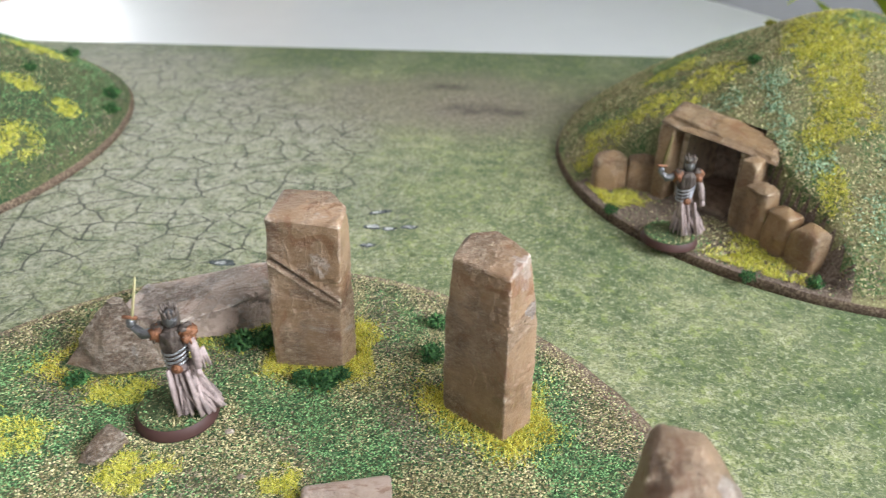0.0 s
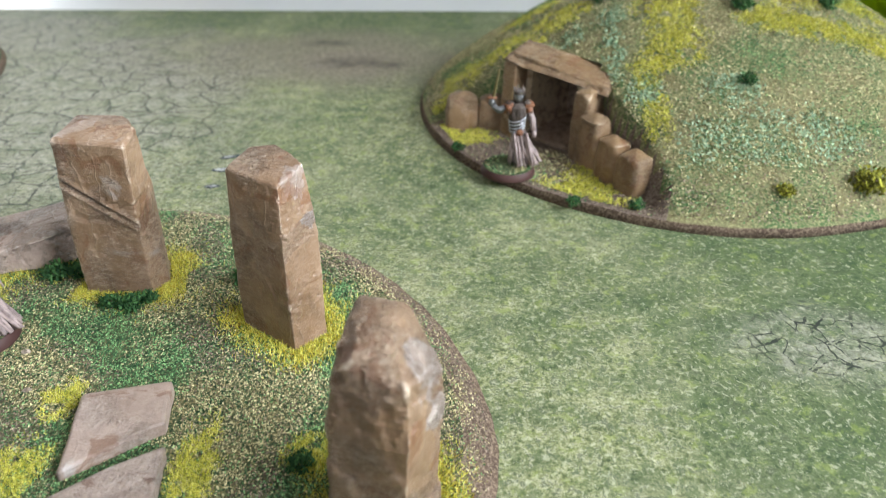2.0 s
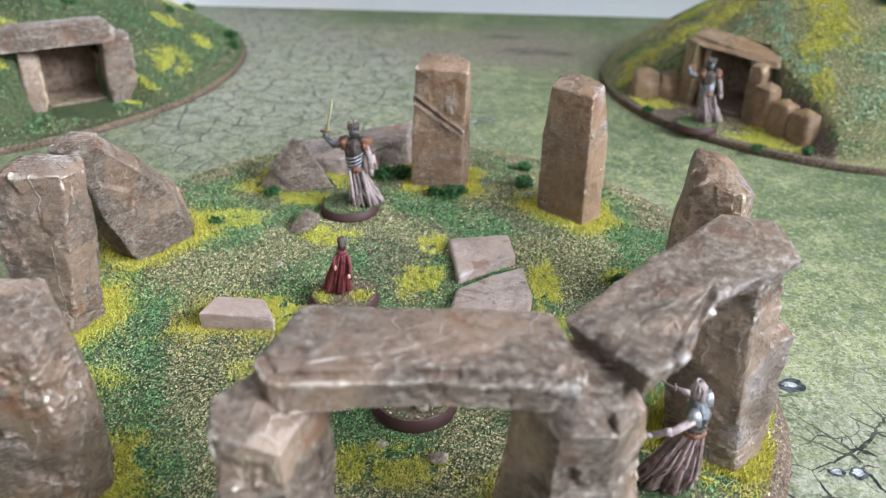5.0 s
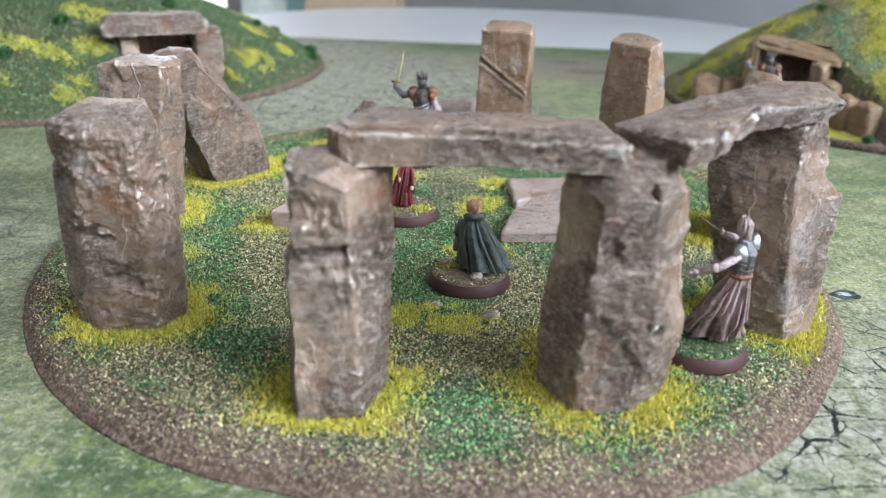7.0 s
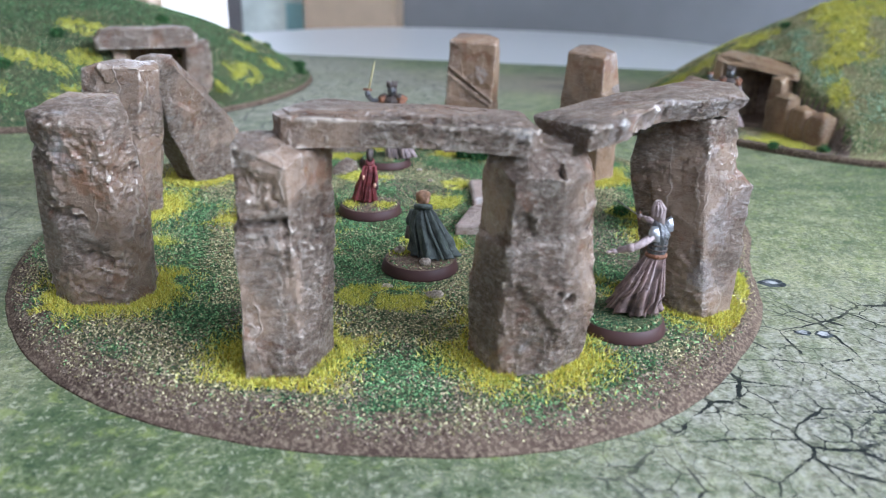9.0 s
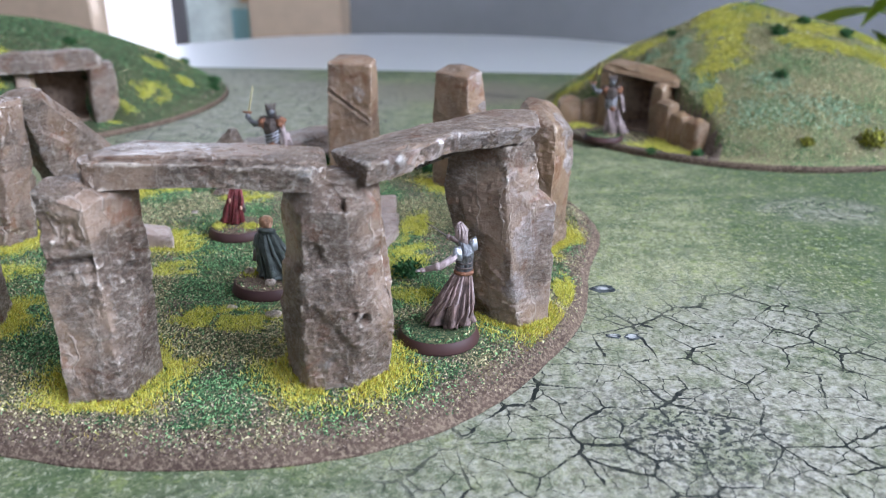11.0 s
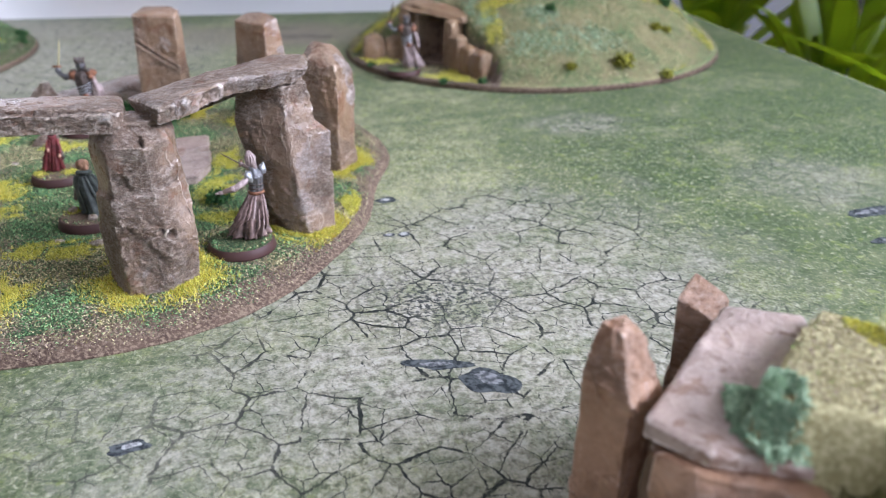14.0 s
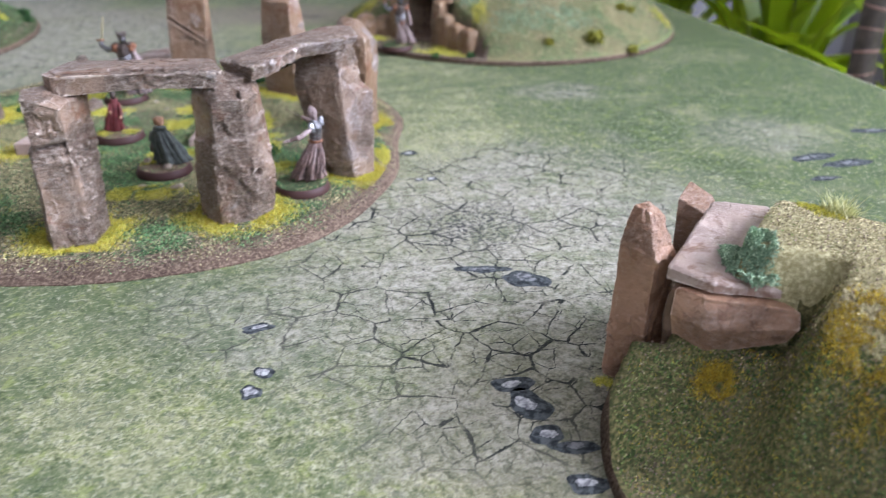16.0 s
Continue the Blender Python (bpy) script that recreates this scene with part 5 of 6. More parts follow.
loose("dark_flock", chips(patch_points(near.height, 21.5, -31.0, 5.5, 6.0, 16000, 97, flank), 0.03, 0.075, 1.0), 4, BUSH, near_mound)
grass(near_mound, patch_points(near.height, 21.5, -31.0, 5.5, 6.0, 16000, 96, flank), 0.06, 0.15, AMBER, 0.012, 1.2)
grass(near_mound, patch_points(near.height, 23.3, -24.6, 0.45, 0.45, 420, 99), 0.35, 0.75, PALE_TUFT, 0.016, 1.0, "straw_tuft")
foam_top = lambda a, b: max(4.45, near.height(a, b)) + 0.16 * max(0.0, 1 - ((a - 20.0) / 0.85) ** 2 - ((b + 25.9) / 1.0) ** 2) ** 0.5 + 0.22 * noise.noise(Vector((a, b, 3.0)) * 2.2)
for lift in (0.0, -0.1, -0.2):
    loose("sage_foam", chips(patch_points(foam_top, 19.9, -25.8, 0.45, 0.85, 7000, 98 + int(lift * 50)), 0.045, 0.085, 1.0) + np.array([0, 0, lift]), 4, TEAL, near_mound)

# ---------------------------------------------------------------- turf of the round base
HOLES = [foot for foot, *_ in STONES.values()]


def clear(x, y):
    return not any(abs(x - f[0][0]) < 4 and abs(y - f[0][1]) < 4 and inside((x, y), f) for f in HOLES)


def base_wants(x, y):
    k = math.hypot(x, y) / base_radius(math.atan2(y, x))
    if k > 0.986 or not clear(x, y):
        return None
    a, b = noise.noise(Vector((x, y, 1.0)) * 0.28), noise.noise(Vector((x, y, 9.0)) * 0.8)
    c = noise.noise(Vector((x, y, 17.0)) * 0.45) + 0.4 * noise.noise(Vector((x, y, 3.0)) * 1.5)
    if k > 0.962 + 0.02 * b:
        return 0.03, 0.16, 0.72
    if k > 0.885 + 0.13 * a + 0.06 * b:
        return (0.06, 0.62, 0.30) if c > 0.02 else ((0.14, 0.22, 0.58) if c > -0.25 else (0.72, 0.12, 0.12))
    if a + 0.5 * c > 0.14:
        return 0.16, 0.70, 0.10
    if a - 0.6 * c > 0.22:
        return 0.30, 0.14, 0.50
    return (0.90, 0.06, 0.02) if b < 0.05 else (0.62, 0.30, 0.04)


flock(stone_circle_base, base_height, 620000, ((-15, 17), (-17, 17)), base_wants, 0.03, 0.074, lambda x, y: clear(x, y) and math.hypot(x, y) < 0.99 * base_radius(math.atan2(y, x)))
ring_keep = lambda a, b: clear(a, b) and math.hypot(a, b) < base_radius(math.atan2(b, a)) * 0.97
for key, (foot, (cx, cy), grow, tuft) in STONES.items():
    pts = []
    span = max(math.hypot(p[0] - cx, p[1] - cy) for p in foot)
    for _ in range(tuft * 11):
        k = int(rng.integers(len(foot)))
        u = rng.random()
        p, q = foot[k], foot[(k + 1) % len(foot)]
        bx, by = p[0] + (q[0] - p[0]) * u, p[1] + (q[1] - p[1]) * u
        d = abs(rng.normal(0, 0.55)) * (grow - 0.5) + 0.02
        ex, ey = bx - cx, by - cy
        e = math.hypot(ex, ey) or 1.0
        x, y = bx + ex / e * d + rng.normal(0, 0.1), by + ey / e * d + rng.normal(0, 0.1)
        if noise.noise(Vector((x, y, 6.0)) * 0.7) > -0.22 - (0.3 if d < 0.4 else 0) and ring_keep(x, y):
            pts.append((x, y, base_height(x, y)))
    half = len(pts) // 4
    grass(stone_circle_base, pts[half:], 0.08, 0.24, YELLOW, 0.013, 1.1)
    grass(stone_circle_base, pts[:half], 0.08, 0.22, AMBER, 0.013, 1.1)
for i, (x, y, rx, ry, k) in enumerate(((-1.6, 3.9, 1.1, 0.8, 700), (2.3, 0.6, 0.9, 1.2, 700), (6.9, 0.8, 0.6, 1.8, 900), (2.6, 3.4, 0.6, 0.9, 400), (7.0, -3.0, 0.9, 2.0, 900), (-3.0, -1.4, 1.5, 0.7, 700), (-1.8, -5.0, 1.4, 0.8, 500),
                                       (1.9, -8.8, 1.8, 0.8, 900), (-6.0, 5.0, 1.5, 1.0, 600), (2.8, -4.0, 1.2, 0.7, 500), (-3.2, 7.2, 1.4, 0.7, 600), (9.8, 1.3, 0.7, 0.8, 500), (7.6, -6.2, 0.9, 0.9, 400), (12.9, -5.3, 0.5, 1.2, 500), (-7.5, -6.0, 1.4, 1.0, 500))):
    grass(stone_circle_base, patch_points(base_height, x, y, rx, ry, k * 5, i + 111, ring_keep), 0.08, 0.2, YELLOW, 0.013, 1.2)
for i, (x, y, r) in enumerate(((-0.1, 9.7, 0.55), (0.7, 9.9, 0.5), (2.4, 7.9, 0.4), (3.1, 7.8, 0.5), (3.6, 8.2, 0.35), (-4.9, 7.6, 0.4), (7.25, -4.6, 0.55), (6.6, 11.4, 0.4), (6.5, 9.6, 0.45), (-6.6, 4.6, 0.3), (9.6, 0.9, 0.4))):
    bush(x, y, base_height(x, y) - 0.03, r, BUSH, "dark green foam bush among the standing stones", 60 + i, 560)
for i, (x, y, r) in enumerate(((3.45, -8.5, 0.28), (1.85, -8.0, 0.18), (0.6, 5.6, 0.14), (-3.2, 1.5, 0.15), (1.4, 3.8, 0.13))):
    s = Shape()
    s.ball((x, y, base_height(x, y) + r * 0.2), (r, r * 0.7, r * 0.5), 0, 10, 7, 0.5, i * 3.3)
    solid("pebble", s, STONE, (x, y, base_height(x, y)), "small grey pebble on the turf", "pebble", "pebbles")

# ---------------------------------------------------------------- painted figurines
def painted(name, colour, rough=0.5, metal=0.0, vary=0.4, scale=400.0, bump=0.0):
    """Figurine paint: mottled, with shade painted as a dark wash in the recesses and highlights as a pale brush over
    the ridges.
    """
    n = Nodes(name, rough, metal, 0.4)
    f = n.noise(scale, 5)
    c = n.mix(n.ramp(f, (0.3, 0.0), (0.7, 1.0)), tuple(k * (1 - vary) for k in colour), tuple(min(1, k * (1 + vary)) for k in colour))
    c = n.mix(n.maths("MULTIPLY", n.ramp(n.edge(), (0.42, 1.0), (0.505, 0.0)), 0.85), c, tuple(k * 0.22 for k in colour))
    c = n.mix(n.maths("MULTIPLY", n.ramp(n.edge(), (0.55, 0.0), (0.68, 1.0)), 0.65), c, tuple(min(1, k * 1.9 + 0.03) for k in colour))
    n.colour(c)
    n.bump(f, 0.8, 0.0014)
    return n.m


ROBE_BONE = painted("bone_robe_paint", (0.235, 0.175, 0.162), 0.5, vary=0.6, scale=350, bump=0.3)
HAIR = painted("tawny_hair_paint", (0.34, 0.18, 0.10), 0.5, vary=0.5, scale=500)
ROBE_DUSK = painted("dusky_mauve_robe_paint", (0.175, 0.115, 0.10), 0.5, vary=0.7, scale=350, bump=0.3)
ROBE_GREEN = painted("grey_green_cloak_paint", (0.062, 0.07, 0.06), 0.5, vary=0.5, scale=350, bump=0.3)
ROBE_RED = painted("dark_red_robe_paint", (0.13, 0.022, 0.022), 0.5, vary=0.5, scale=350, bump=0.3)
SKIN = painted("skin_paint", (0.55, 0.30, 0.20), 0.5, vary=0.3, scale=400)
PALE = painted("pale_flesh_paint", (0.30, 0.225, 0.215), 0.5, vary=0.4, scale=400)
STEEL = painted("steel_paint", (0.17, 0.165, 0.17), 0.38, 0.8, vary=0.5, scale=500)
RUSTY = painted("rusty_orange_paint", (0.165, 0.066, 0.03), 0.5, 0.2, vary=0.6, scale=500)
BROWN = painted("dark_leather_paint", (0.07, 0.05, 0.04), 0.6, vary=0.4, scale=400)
BASE_RIM = plain("chocolate_base_paint", (0.06, 0.028, 0.024), 0.55, vary=0.1, scale=60, spec=0.25)
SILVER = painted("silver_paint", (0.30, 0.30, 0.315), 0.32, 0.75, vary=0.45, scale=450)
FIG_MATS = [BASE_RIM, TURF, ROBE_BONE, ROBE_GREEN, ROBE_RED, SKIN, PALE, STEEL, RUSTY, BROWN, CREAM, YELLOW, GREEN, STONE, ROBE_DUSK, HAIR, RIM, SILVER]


def fig_base(s, straw, yellow, stones=0, top=1, green=700):
    def ring(r, z):
        return [(r * math.cos(2 * math.pi * i / 48), r * math.sin(2 * math.pi * i / 48), z) for i in range(48)]
    s.loft([ring(1.25, 0.0), ring(1.26, 0.04), ring(1.17, 0.30), ring(1.13, 0.34)], 0, top=False)
    s.loft([ring(1.13, 0.34), ring(0.8, 0.40), ring(0.3, 0.42)], top, bottom=False)
    for k, slot in ((green, 12), (260, 10)):
        a, r = rng.uniform(0, 2 * np.pi, k), 1.08 * np.sqrt(rng.random(k))
        quads = chips(np.stack([r * np.cos(a), r * np.sin(a), 0.4 - 0.03 * r], 1), 0.035, 0.08, 1.0)
        s.add(quads, [(4 * i, 4 * i + 1, 4 * i + 2, 4 * i + 3) for i in range(k)], slot)
    for slot, (x, y), k in ((10, straw, 90), (11, yellow, 420), (11, (9, 9) if yellow == (9, 9) else (0.7, 0.45), 300)):
        if (x, y) != (9, 9):
            p = np.stack([x + rng.normal(0, 0.2, k), y + rng.normal(0, 0.2, k), np.full(k, 0.38)], 1)
            p = p[np.hypot(p[:, 0], p[:, 1]) < 1.08]
            tri = blades(p, 0.12, 0.38 if slot == 10 else 0.25, 0.014)
            s.add(tri, [(3 * i, 3 * i + 1, 3 * i + 2) for i in range(len(p))], slot)
    for i in range(stones):
        a = 0.7 + i * 2.2
        s.ball((0.75 * math.cos(a), 0.75 * math.sin(a), 0.48), (0.2, 0.16, 0.13), 13, 9, 6, 0.4, i * 5.1)


def robe(s, rows, slot, folds, depth, seed, n=64):
    """A draped garment: rows of x, y, z, radius across, radius deep; folds fade upwards."""
    rings = []
    rows = np.array(rows, float)
    t = np.linspace(0, len(rows) - 1, 26)
    dense = np.stack([np.interp(t, range(len(rows)), rows[:, k]) for k in range(5)], 1)
    for j, (x, y, z, rx, ry) in enumerate(dense):
        fade = (1 - j / len(dense)) ** 0.7
        ring = []
        for i in range(n):
            a = 2 * math.pi * i / n
            k = 1 + 0.10 * noise.noise(Vector((3 * math.cos(a), 3 * math.sin(a), 4 * z + seed))) + depth * fade * (math.sin(folds * a + seed + 1.2 * math.sin(2 * a) + 0.05 * j) + 0.5 * math.sin((2 * folds + 1) * a + seed * 2))
            ring.append((x + rx * k * math.cos(a), y + ry * k * math.sin(a), z + 0.05 * fade * math.sin(folds * a) * (j == 0)))
        rings.append(ring)
    s.loft(rings, slot)


def blade(s, a, b, wide, slot):
    a, b = Vector(a), Vector(b)
    s.tube([a, a + (b - a) * 0.85, b], [wide, wide * 0.8, 0.006], 6, slot, 0.4)


def stretch(s, start, wide, tall, shift):
    """Scale the body above the base: all points from the given one on."""
    s.v[start:] = [(p[0] * wide + shift, p[1] * wide, 0.4 + (p[2] - 0.4) * tall) for p in s.v[start:]]


def lord(s):
    """Armoured figure with one arm raised holding a sword, long split robe."""
    fig_base(s, (0.35, -0.75), (9, 9))
    start = len(s.v)
    robe(s, ((0.40, -0.02, 0.45, 0.44, 0.38), (0.30, -0.02, 0.8, 0.38, 0.34), (0.12, 0, 1.3, 0.30, 0.27), (0, 0, 1.75, 0.25, 0.22)), 2, 6, 0.34, 1.0)
    for i in range(9):
        a = -2.6 + i * 0.55
        s.tube([(0.05 + 0.2 * math.cos(a), 0.2 * math.sin(a), 1.62), (0.2 + 0.33 * math.cos(a), 0.3 * math.sin(a), 1.0), (0.44 + 0.5 * math.cos(a + 0.25), 0.42 * math.sin(a + 0.25), 0.45)], [0.05, 0.09, 0.05], 6, 2, 0.6)
    for i in range(16):
        a = 2 * math.pi * i / 16
        s.tube([(0.2 + 0.36 * math.cos(a), 0.3 * math.sin(a), 0.95 + 0.1 * (i % 3)), (0.3 + 0.56 * math.cos(a), 0.46 * math.sin(a), 0.43)], [0.08, 0.03], 5, 2, 0.5)
    robe(s, ((0, 0, 1.62, 0.25, 0.22), (0, 0, 1.9, 0.28, 0.24), (0, 0, 2.2, 0.34, 0.28), (0, 0, 2.45, 0.31, 0.25), (0, 0, 2.56, 0.17, 0.16)), 9, 9, 0.09, 2.0)
    for z in (1.7, 1.82, 1.94, 2.06):
        s.tube([((0.27 + 0.12 * (z - 1.7)) * math.cos(a), (0.24 + 0.1 * (z - 1.7)) * math.sin(a), z + 0.09 * math.cos(a) + 0.05 * math.sin(a)) for a in np.linspace(0.2, 6.1, 18)], [0.03] * 18, 6, 17)
    for x in (-0.34, 0.34):
        s.ball((x * 1.05, 0, 2.42), (0.20, 0.22, 0.19), 8, 14, 9, 0.6, x)
        s.ball((x * 0.95, 0.02, 2.55), (0.16, 0.17, 0.1), 9, 10, 7, 0.6, x + 1)
        for i in range(7):
            a = i * 0.9
            s.tube([(x + 0.13 * math.cos(a), 0.15 * math.sin(a), 2.42), (x * 1.1 + 0.17 * math.cos(a), 0.2 * math.sin(a), 2.24)], [0.05, 0.02], 5, 9 if i % 2 else 8)
    s.ball((0, -0.02, 2.8), (0.18, 0.19, 0.22), 7, 12, 8)
    s.tube([(0, 0.12, 2.55), (0, 0.16, 2.8), (0, 0.05, 2.98)], [0.17, 0.17, 0.1], 9, 9)
    for i in range(11):
        a = 2 * math.pi * i / 11
        s.tube([(0.15 * math.cos(a), 0.16 * math.sin(a), 2.88), (0.2 * math.cos(a), 0.21 * math.sin(a), 3.06 + 0.06 * (i % 2))], [0.05, 0.02], 5, 9)
    s.tube([(-0.36, 0, 2.42), (-0.72, 0.05, 2.32), (-0.95, 0.05, 2.52)], [0.14, 0.12, 0.09], 8, 7)
    s.ball((-0.97, 0.05, 2.6), (0.12, 0.11, 0.13), 7, 8, 6)
    blade(s, (-0.98, 0.05, 2.5), (-0.70, 0.2, 3.75), 0.08, 10)
    s.tube([(-1.14, 0.05, 2.76), (-0.8, 0.05, 2.74)], [0.045, 0.045], 6, 8)
    s.tube([(0.36, 0, 2.38), (0.52, -0.1, 2.0), (0.58, -0.25, 1.65)], [0.12, 0.12, 0.09], 8, 2)
    for i in range(5):
        s.tube([(0.5 + 0.03 * i, -0.12 + 0.05 * i, 2.0), (0.56 + 0.05 * i, -0.16 + 0.07 * i, 1.5 + 0.06 * (i % 2))], [0.06, 0.02], 5, 2)
    s.ball((0.59, -0.28, 1.56), (0.09, 0.09, 0.13), 6, 8, 6)
    s.ball((0.05, -0.24, 1.6), (0.15, 0.09, 0.12), 8, 8, 6)
    for x in (-0.16, 0.3):
        s.tube([(x, -0.26, 1.58), (x * 1.1 + 0.1, -0.36, 1.0), (x * 1.2 + 0.2, -0.46, 0.46)], [0.11, 0.13, 0.09], 7, 2, 0.5)
    stretch(s, start, 1.22, 1.34, 0.32)


def pointing(s):
    """Hooded figure in a tattered robe, one arm stretched ahead (local -x), a short blade in the other."""
    fig_base(s, (0.85, 0.2), (9, 9))
    start = len(s.v)
    robe(s, ((-0.10, 0, 0.48, 0.62, 0.42), (-0.02, 0, 0.9, 0.50, 0.38), (0.08, 0, 1.25, 0.43, 0.33), (0.2, 0, 1.6, 0.32, 0.27), (0.32, 0, 1.86, 0.22, 0.20)), 14, 8, 0.26, 0.4)
    # ragged layers that trail back from the hips
    for i in range(34):
        a, k, r = 0.37 * i, 0.5 + 0.5 * math.sin(i * 2.3), 0.5 + 0.5 * math.sin(i * 1.1 + 1)
        top, low = 1.84 - 0.55 * k, 0.46 + 0.5 * r
        c, d = math.cos(a), math.sin(a)
        wide_top, wide_low = 0.24 + 0.3 * (1.86 - top), 0.74 - 0.3 * (low - 0.46)
        xt, xl = 0.32 - 0.22 * (1.86 - top), -0.14 + 0.16 * (low - 0.46)
        s.tube([(xt + wide_top * c, wide_top * 0.9 * d, top), (0.5 * (xt + xl) + 0.53 * (wide_top + wide_low) * c + 0.03, 0.4 * (wide_top + wide_low) * d, 0.5 * (top + low) - 0.08), (xl + wide_low * c - 0.05, 0.62 * wide_low * d, low)], [0.035, 0.075, 0.02], 6, 2 if i % 5 == 0 else 14, 0.5)
    robe(s, ((0.32, 0, 1.8, 0.23, 0.21), (0.33, 0, 2.1, 0.24, 0.25), (0.34, 0, 2.35, 0.27, 0.32), (0.3, 0, 2.5, 0.17, 0.2), (0.26, 0, 2.62, 0.1, 0.1)), 7, 9, 0.06, 0)
    for z in (1.98, 2.1, 2.22):
        s.tube([(0.33 + 0.25 * math.cos(a), 0.25 * math.sin(a), z) for a in np.linspace(0, 6.2, 18)], [0.022] * 18, 5, 9)
    s.tube([(0.32 + 0.25 * math.cos(a), 0.23 * math.sin(a), 1.84) for a in np.linspace(0, 6.2, 18)], [0.055] * 18, 6, 8)
    for x, y, tilt in ((0.15, -0.33, -0.05), (0.56, 0.27, 0.05)):
        for k, (rx, lift) in enumerate(((0.15, 0.0), (0.12, 0.05))):
            s.loft([[(x - rx, y - 0.12, 2.26 + lift), (x + rx, y - 0.12, 2.30 + lift + tilt), (x + rx, y + 0.12, 2.32 + lift + tilt), (x - rx, y + 0.12, 2.28 + lift)], [(x - rx * 0.8, y - 0.1, 2.48 + lift), (x + rx * 0.8, y - 0.1, 2.52 + lift + tilt), (x + rx * 0.7, y + 0.1, 2.54 + lift + tilt), (x - rx * 0.7, y + 0.1, 2.5 + lift)]], 17)
    s.ball((0.2, 0, 2.78), (0.14, 0.14, 0.18), 6, 14, 9, 0.3, 2)
    s.tube([(0.32, 0, 2.5), (0.28, 0, 2.85), (0.2, 0, 2.98)], [0.12, 0.15, 0.11], 9, 2)
    for i in range(10):
        a = 0.63 * i
        s.tube([(0.22 + 0.13 * math.cos(a), 0.13 * math.sin(a), 2.68), (0.24 + 0.16 * math.cos(a), 0.16 * math.sin(a), 2.88), (0.2 + 0.05 * math.cos(a), 0.07 * math.sin(a), 3.04)], [0.03, 0.045, 0.035], 5, 2)
    s.tube([(0.14, -0.36, 2.34), (-0.3, -0.42, 2.1), (-0.75, -0.42, 1.99)], [0.10, 0.09, 0.07], 9, 6)
    s.tube([(-0.34, -0.42, 2.09), (-0.5, -0.42, 2.05)], [0.10, 0.095], 9, 2)
    s.ball((-0.84, -0.42, 1.97), (0.12, 0.08, 0.06), 6, 8, 6)
    for i in range(3):
        s.tube([(-0.9, -0.46 + 0.04 * i, 1.97), (-1.04, -0.47 + 0.05 * i, 1.94)], [0.026, 0.016], 5, 6)
    s.tube([(0.5, 0.3, 2.4), (0.12, 0.4, 2.48), (-0.15, 0.42, 2.56)], [0.10, 0.085, 0.06], 8, 2)
    s.ball((-0.17, 0.42, 2.57), (0.07, 0.07, 0.07), 6, 8, 6)
    s.tube([(-0.2, 0.36, 2.5), (-0.16, 0.48, 2.66)], [0.025, 0.025], 5, 8)
    blade(s, (-0.13, 0.42, 2.55), (-0.88, 0.45, 2.93), 0.045, 9)
    stretch(s, start, 1.0, 1.24, 0.42)


def cloaked(s, cloak, hair):
    """Small figure wrapped in a long hooded cloak."""
    fig_base(s, (9, 9), (-0.6, 0.25), 3 if cloak == 3 else 0, 16, 300)
    start = len(s.v)
    robe(s, ((0.34, 0.02, 0.46, 0.62, 0.45), (0.24, 0.02, 0.9, 0.54, 0.40), (0.08, 0, 1.4, 0.42, 0.32), (0, 0, 1.75, 0.3, 0.22), (0, -0.02, 1.9, 0.16, 0.14)), cloak, 7, 0.25, 0.6)
    for i in range(10):
        a = 0.63 * i
        s.tube([(0.2 * math.cos(a), 0.16 * math.sin(a), 1.82), (0.12 + 0.42 * math.cos(a), 0.32 * math.sin(a), 1.3), (0.36 + 0.62 * math.cos(a + 0.2), 0.46 * math.sin(a + 0.2), 0.48)], [0.04, 0.06, 0.05], 6, cloak, 0.7)
    s.tube([(0.2 * math.cos(a), -0.02 + 0.18 * math.sin(a), 1.88 - 0.06 * math.sin(a)) for a in np.linspace(0, 6.2, 14)], [0.09] * 14, 7, cloak)
    s.ball((0, 0.02, 2.12), (0.19, 0.2, 0.22), 9 if cloak == 4 else 5, 12, 8)
    s.ball((0, -0.03, 2.19), (0.21, 0.2, 0.19), hair, 14, 8, 0.35, 4.0)
    s.tube([(-0.3, 0.05, 1.7), (-0.45, 0.25, 1.35), (-0.4, 0.42, 1.15)], [0.12, 0.12, 0.08], 8, cloak)
    s.ball((-0.4, 0.46, 1.12), 0.09, 5, 8, 6)
    s.tube([(-0.42, 0.1, 1.25), (-0.44, 0.05, 0.9)], [0.1, 0.12], 6, 9)
    if cloak == 4:
        s.tube([(0.1, -0.34, 0.42), (0.08, -0.3, 1.6), (-0.04, -0.3, 2.75)], [0.035, 0.035, 0.03], 6, 10)
        s.ball((0.32, 0.3, 1.35), 0.09, 5, 8, 6)
        s.tube([(0.3, 0.05, 1.7), (0.42, 0.2, 1.45), (0.33, 0.3, 1.35)], [0.11, 0.1, 0.08], 8, cloak)
    if cloak == 4:
        stretch(s, start, 0.66, 1.1, 0.0)
    else:
        stretch(s, start, 1.1, 1.14, 0.08)


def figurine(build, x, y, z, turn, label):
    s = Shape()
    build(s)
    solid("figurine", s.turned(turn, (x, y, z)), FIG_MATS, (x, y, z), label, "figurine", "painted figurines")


figurine(lord, -1.2, 6.3, base_height(-1.2, 6.3) + 0.03, 0, "painted armoured figurine with a raised sword on a round base")
figurine(lord, 16.7, 18.85, right.height(16.7, 18.85) + 0.03, 5, "painted armoured figurine guarding the barrow doorway")
figurine(pointing, 8.8, -9.4, base_height(8.8, -9.4) + 0.03, 0, "painted hooded figurine pointing, in a tattered bone robe")
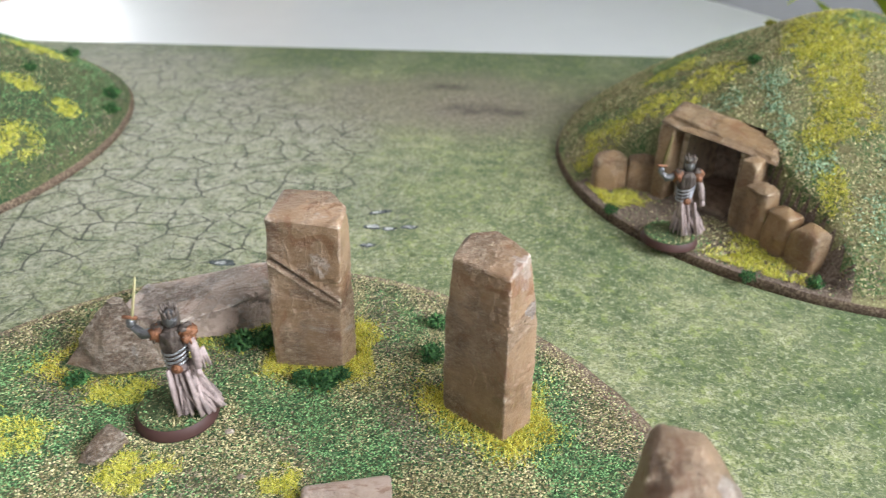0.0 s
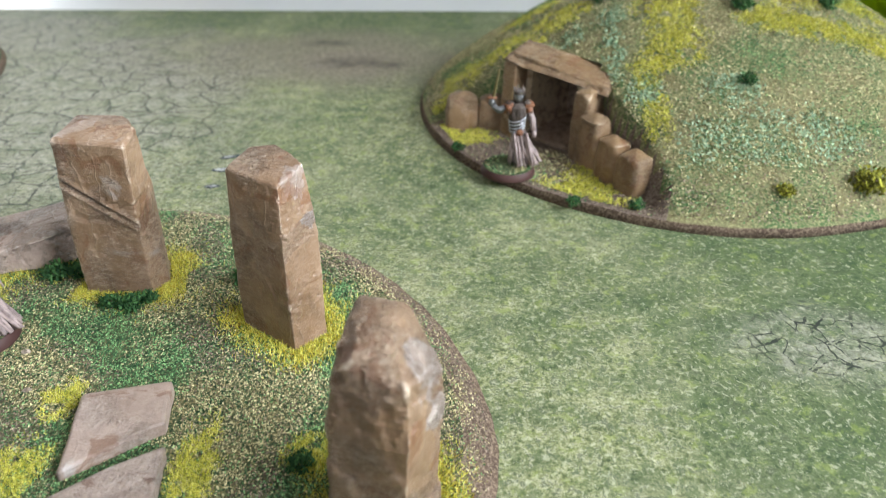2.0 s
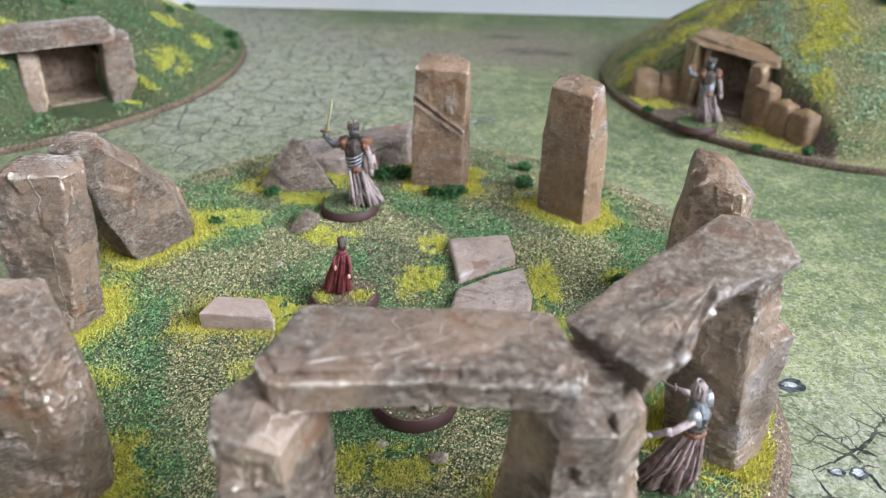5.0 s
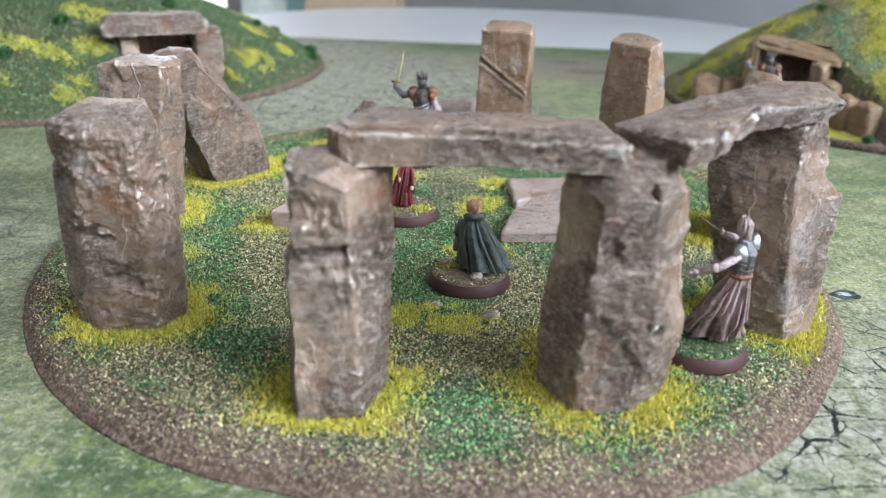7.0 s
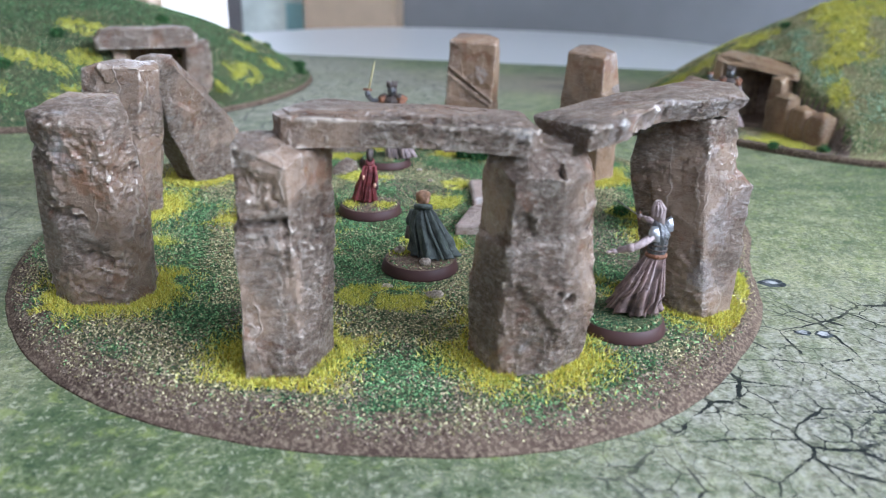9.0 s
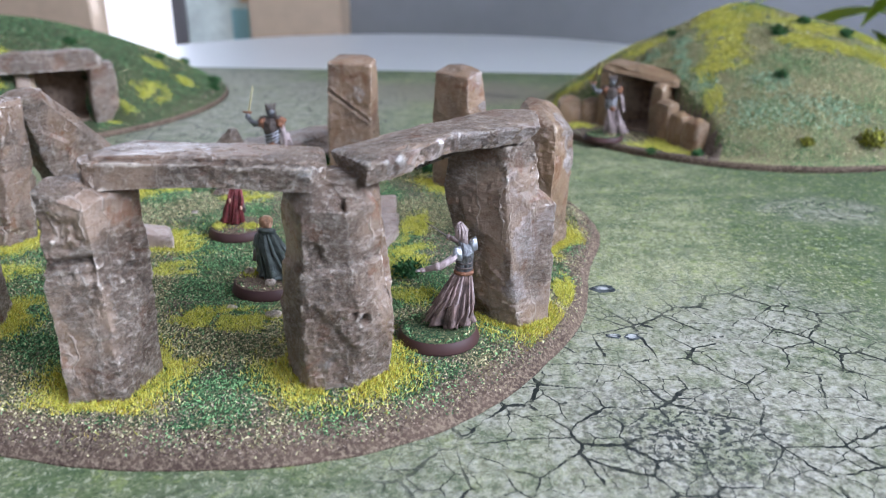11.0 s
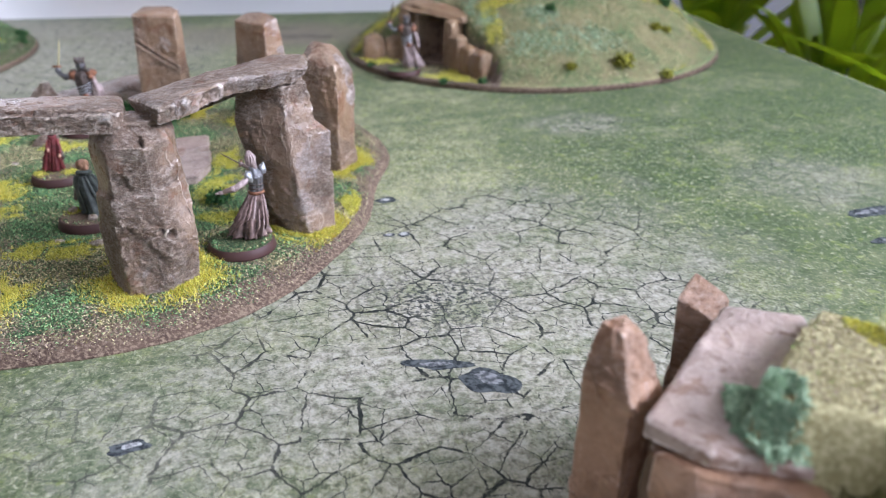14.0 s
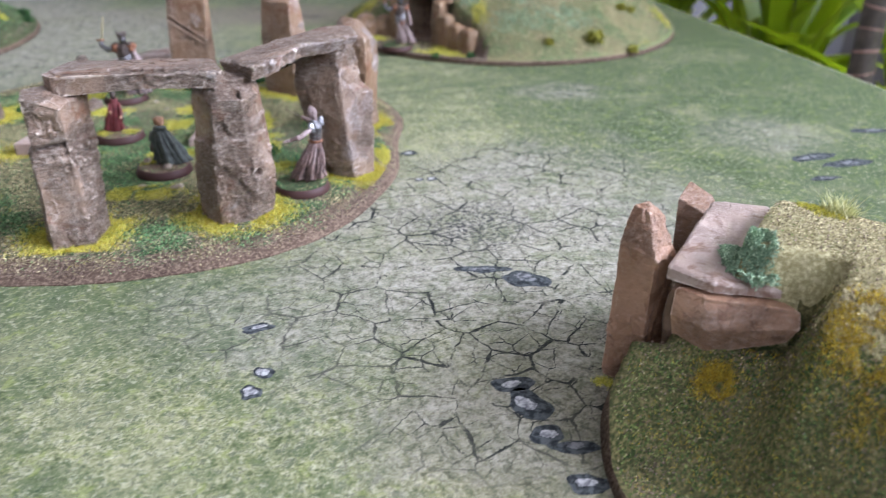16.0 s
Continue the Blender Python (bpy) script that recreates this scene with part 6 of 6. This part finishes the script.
figurine(lambda s: cloaked(s, 3, 15), 2.6, -6.3, base_height(2.6, -6.3) + 0.03, 0, "painted figurine in a grey-green cloak with red hair")
figurine(lambda s: cloaked(s, 4, 9), -0.3, -0.9, base_height(-0.3, -0.9) + 0.03, 180, "painted figurine in a dark red robe with a staff")

# ---------------------------------------------------------------- house plants beyond the table
LEAF = Nodes("glossy_leaf", 0.4)
LEAF.colour(LEAF.mix(LEAF.random(), (0.05, 0.13, 0.014), (0.36, 0.42, 0.03)))
LEAF.bump(LEAF.noise(60, 3), 0.3, 0.002)
glow = LEAF.t.nodes.new("ShaderNodeBsdfTranslucent")
glow.inputs[0].default_value = (0.70, 0.82, 0.06, 1)
both = LEAF.t.nodes.new("ShaderNodeMixShader")
both.inputs[0].default_value = 0.68
LEAF.link(LEAF.b.outputs[0], both.inputs[1]), LEAF.link(glow.outputs[0], both.inputs[2])
LEAF.link(both.outputs[0], LEAF.t.nodes["Material Output"].inputs[0])
TRUNK = plain("dark_cane_bark", (0.075, 0.065, 0.05), 0.6, vary=0.4, scale=80, bump=0.4)
SCAR = plain("pale_leaf_scar", (0.30, 0.19, 0.15), 0.7, vary=0.3, scale=80)
POT = plain("grey_glazed_pot", (0.14, 0.14, 0.15), 0.35, vary=0.1, scale=10)


def leaf(parent, base, way, length, wide, droop):
    """A long arched leaf with a folded midrib."""
    base, way = Vector(base), Vector(way).normalized()
    side = way.cross(Vector((0, 0, 1))).normalized()
    s, rows = Shape(), []
    for j in range(13):
        k = j / 12
        c = base + way * length * k + Vector((0, 0, -droop * length * k * k))
        w = wide * math.sin(math.pi * min(1.0, 0.08 + 0.92 * k)) ** 0.7 * (1 - 0.25 * k)
        up = Vector((0, 0, 0.18 * w))
        rows.append([c - side * w + up, c - side * w * 0.5 + up * 0.4, c, c + side * w * 0.5 + up * 0.4, c + side * w + up,
                     c + side * w * 0.5 + up * 0.4 - Vector((0, 0, 0.12)), c - Vector((0, 0, 0.12)), c - side * w * 0.5 + up * 0.4 - Vector((0, 0, 0.12))])
    s.loft(rows)
    part("leaf", s, LEAF.m, parent)


def cane_plant(x, y, trunk_top, count, seed, label, radius=2.2, lean=(0, 0), bare=-48):
    r = random.Random(seed)
    ob = thing("house_plant", (x, y, -75), label, "plant", "house plants")
    s = Shape()
    s.loft([[(x + k * math.cos(2 * math.pi * i / 28), y + k * math.sin(2 * math.pi * i / 28), z) for i in range(28)] for k, z in ((10, -75), (13, -72), (15, -50), (15.5, -48), (14, -48), (13, -51))])
    part("pot", s, POT, ob, "grey glazed plant pot")
    steps = max(6, int((trunk_top + 52) / 2.2))
    path = [(x + lean[0] * i / steps, y + lean[1] * i / steps, -52 + (trunk_top + 52) * i / steps) for i in range(steps + 1)]
    s = Shape()
    s.tube(path, [radius * (1 + 0.04 * (i % 2)) for i in range(steps + 1)], 14)
    trunk = part("trunk", s, TRUNK, ob)
    for i in range(2, steps):
        s = Shape()
        px, py, pz = path[i]
        s.loft([[(px + k * radius * math.cos(a) , py + k * radius * math.sin(a), pz + dz + 0.25 * math.sin(a + i)) for a in (2 * math.pi * q / 16 for q in range(16))] for k, dz in ((1.0, -0.16), (1.09, 0.0), (1.0, 0.16))])
        part("leaf_scar", s, SCAR, trunk)
    for i in range(count):
        a = i * 2.4 + r.uniform(-0.3, 0.3)
        z = trunk_top - r.uniform(0, 1) * (trunk_top - bare)
        k = (z + 52) / (trunk_top + 52)
        leaf(ob, (x + lean[0] * k, y + lean[1] * k, z), (math.cos(a), math.sin(a), r.uniform(0.5, 3.2)), r.uniform(22, 42), r.uniform(1.8, 3.8), r.uniform(0.15, 0.6))


cane_plant(66, 28, 45, 40, 1, "tall house plant with a ringed cane and broad leaves", 1.25, lean=(1, 2), bare=18)
cane_plant(78, 62, 30, 84, 2, "house plant with long green leaves by the window", 1.6)
cane_plant(92, 44, 35, 84, 3, "house plant with long green leaves by the window", 1.6)
cane_plant(74, 92, 40, 84, 4, "yellow-green house plant behind the table", 1.6)
cane_plant(96, 84, 40, 84, 5, "dense green house plant by the window", 1.6)
cane_plant(84, 20, 30, 50, 6, "dense green house plant by the window", 1.6)
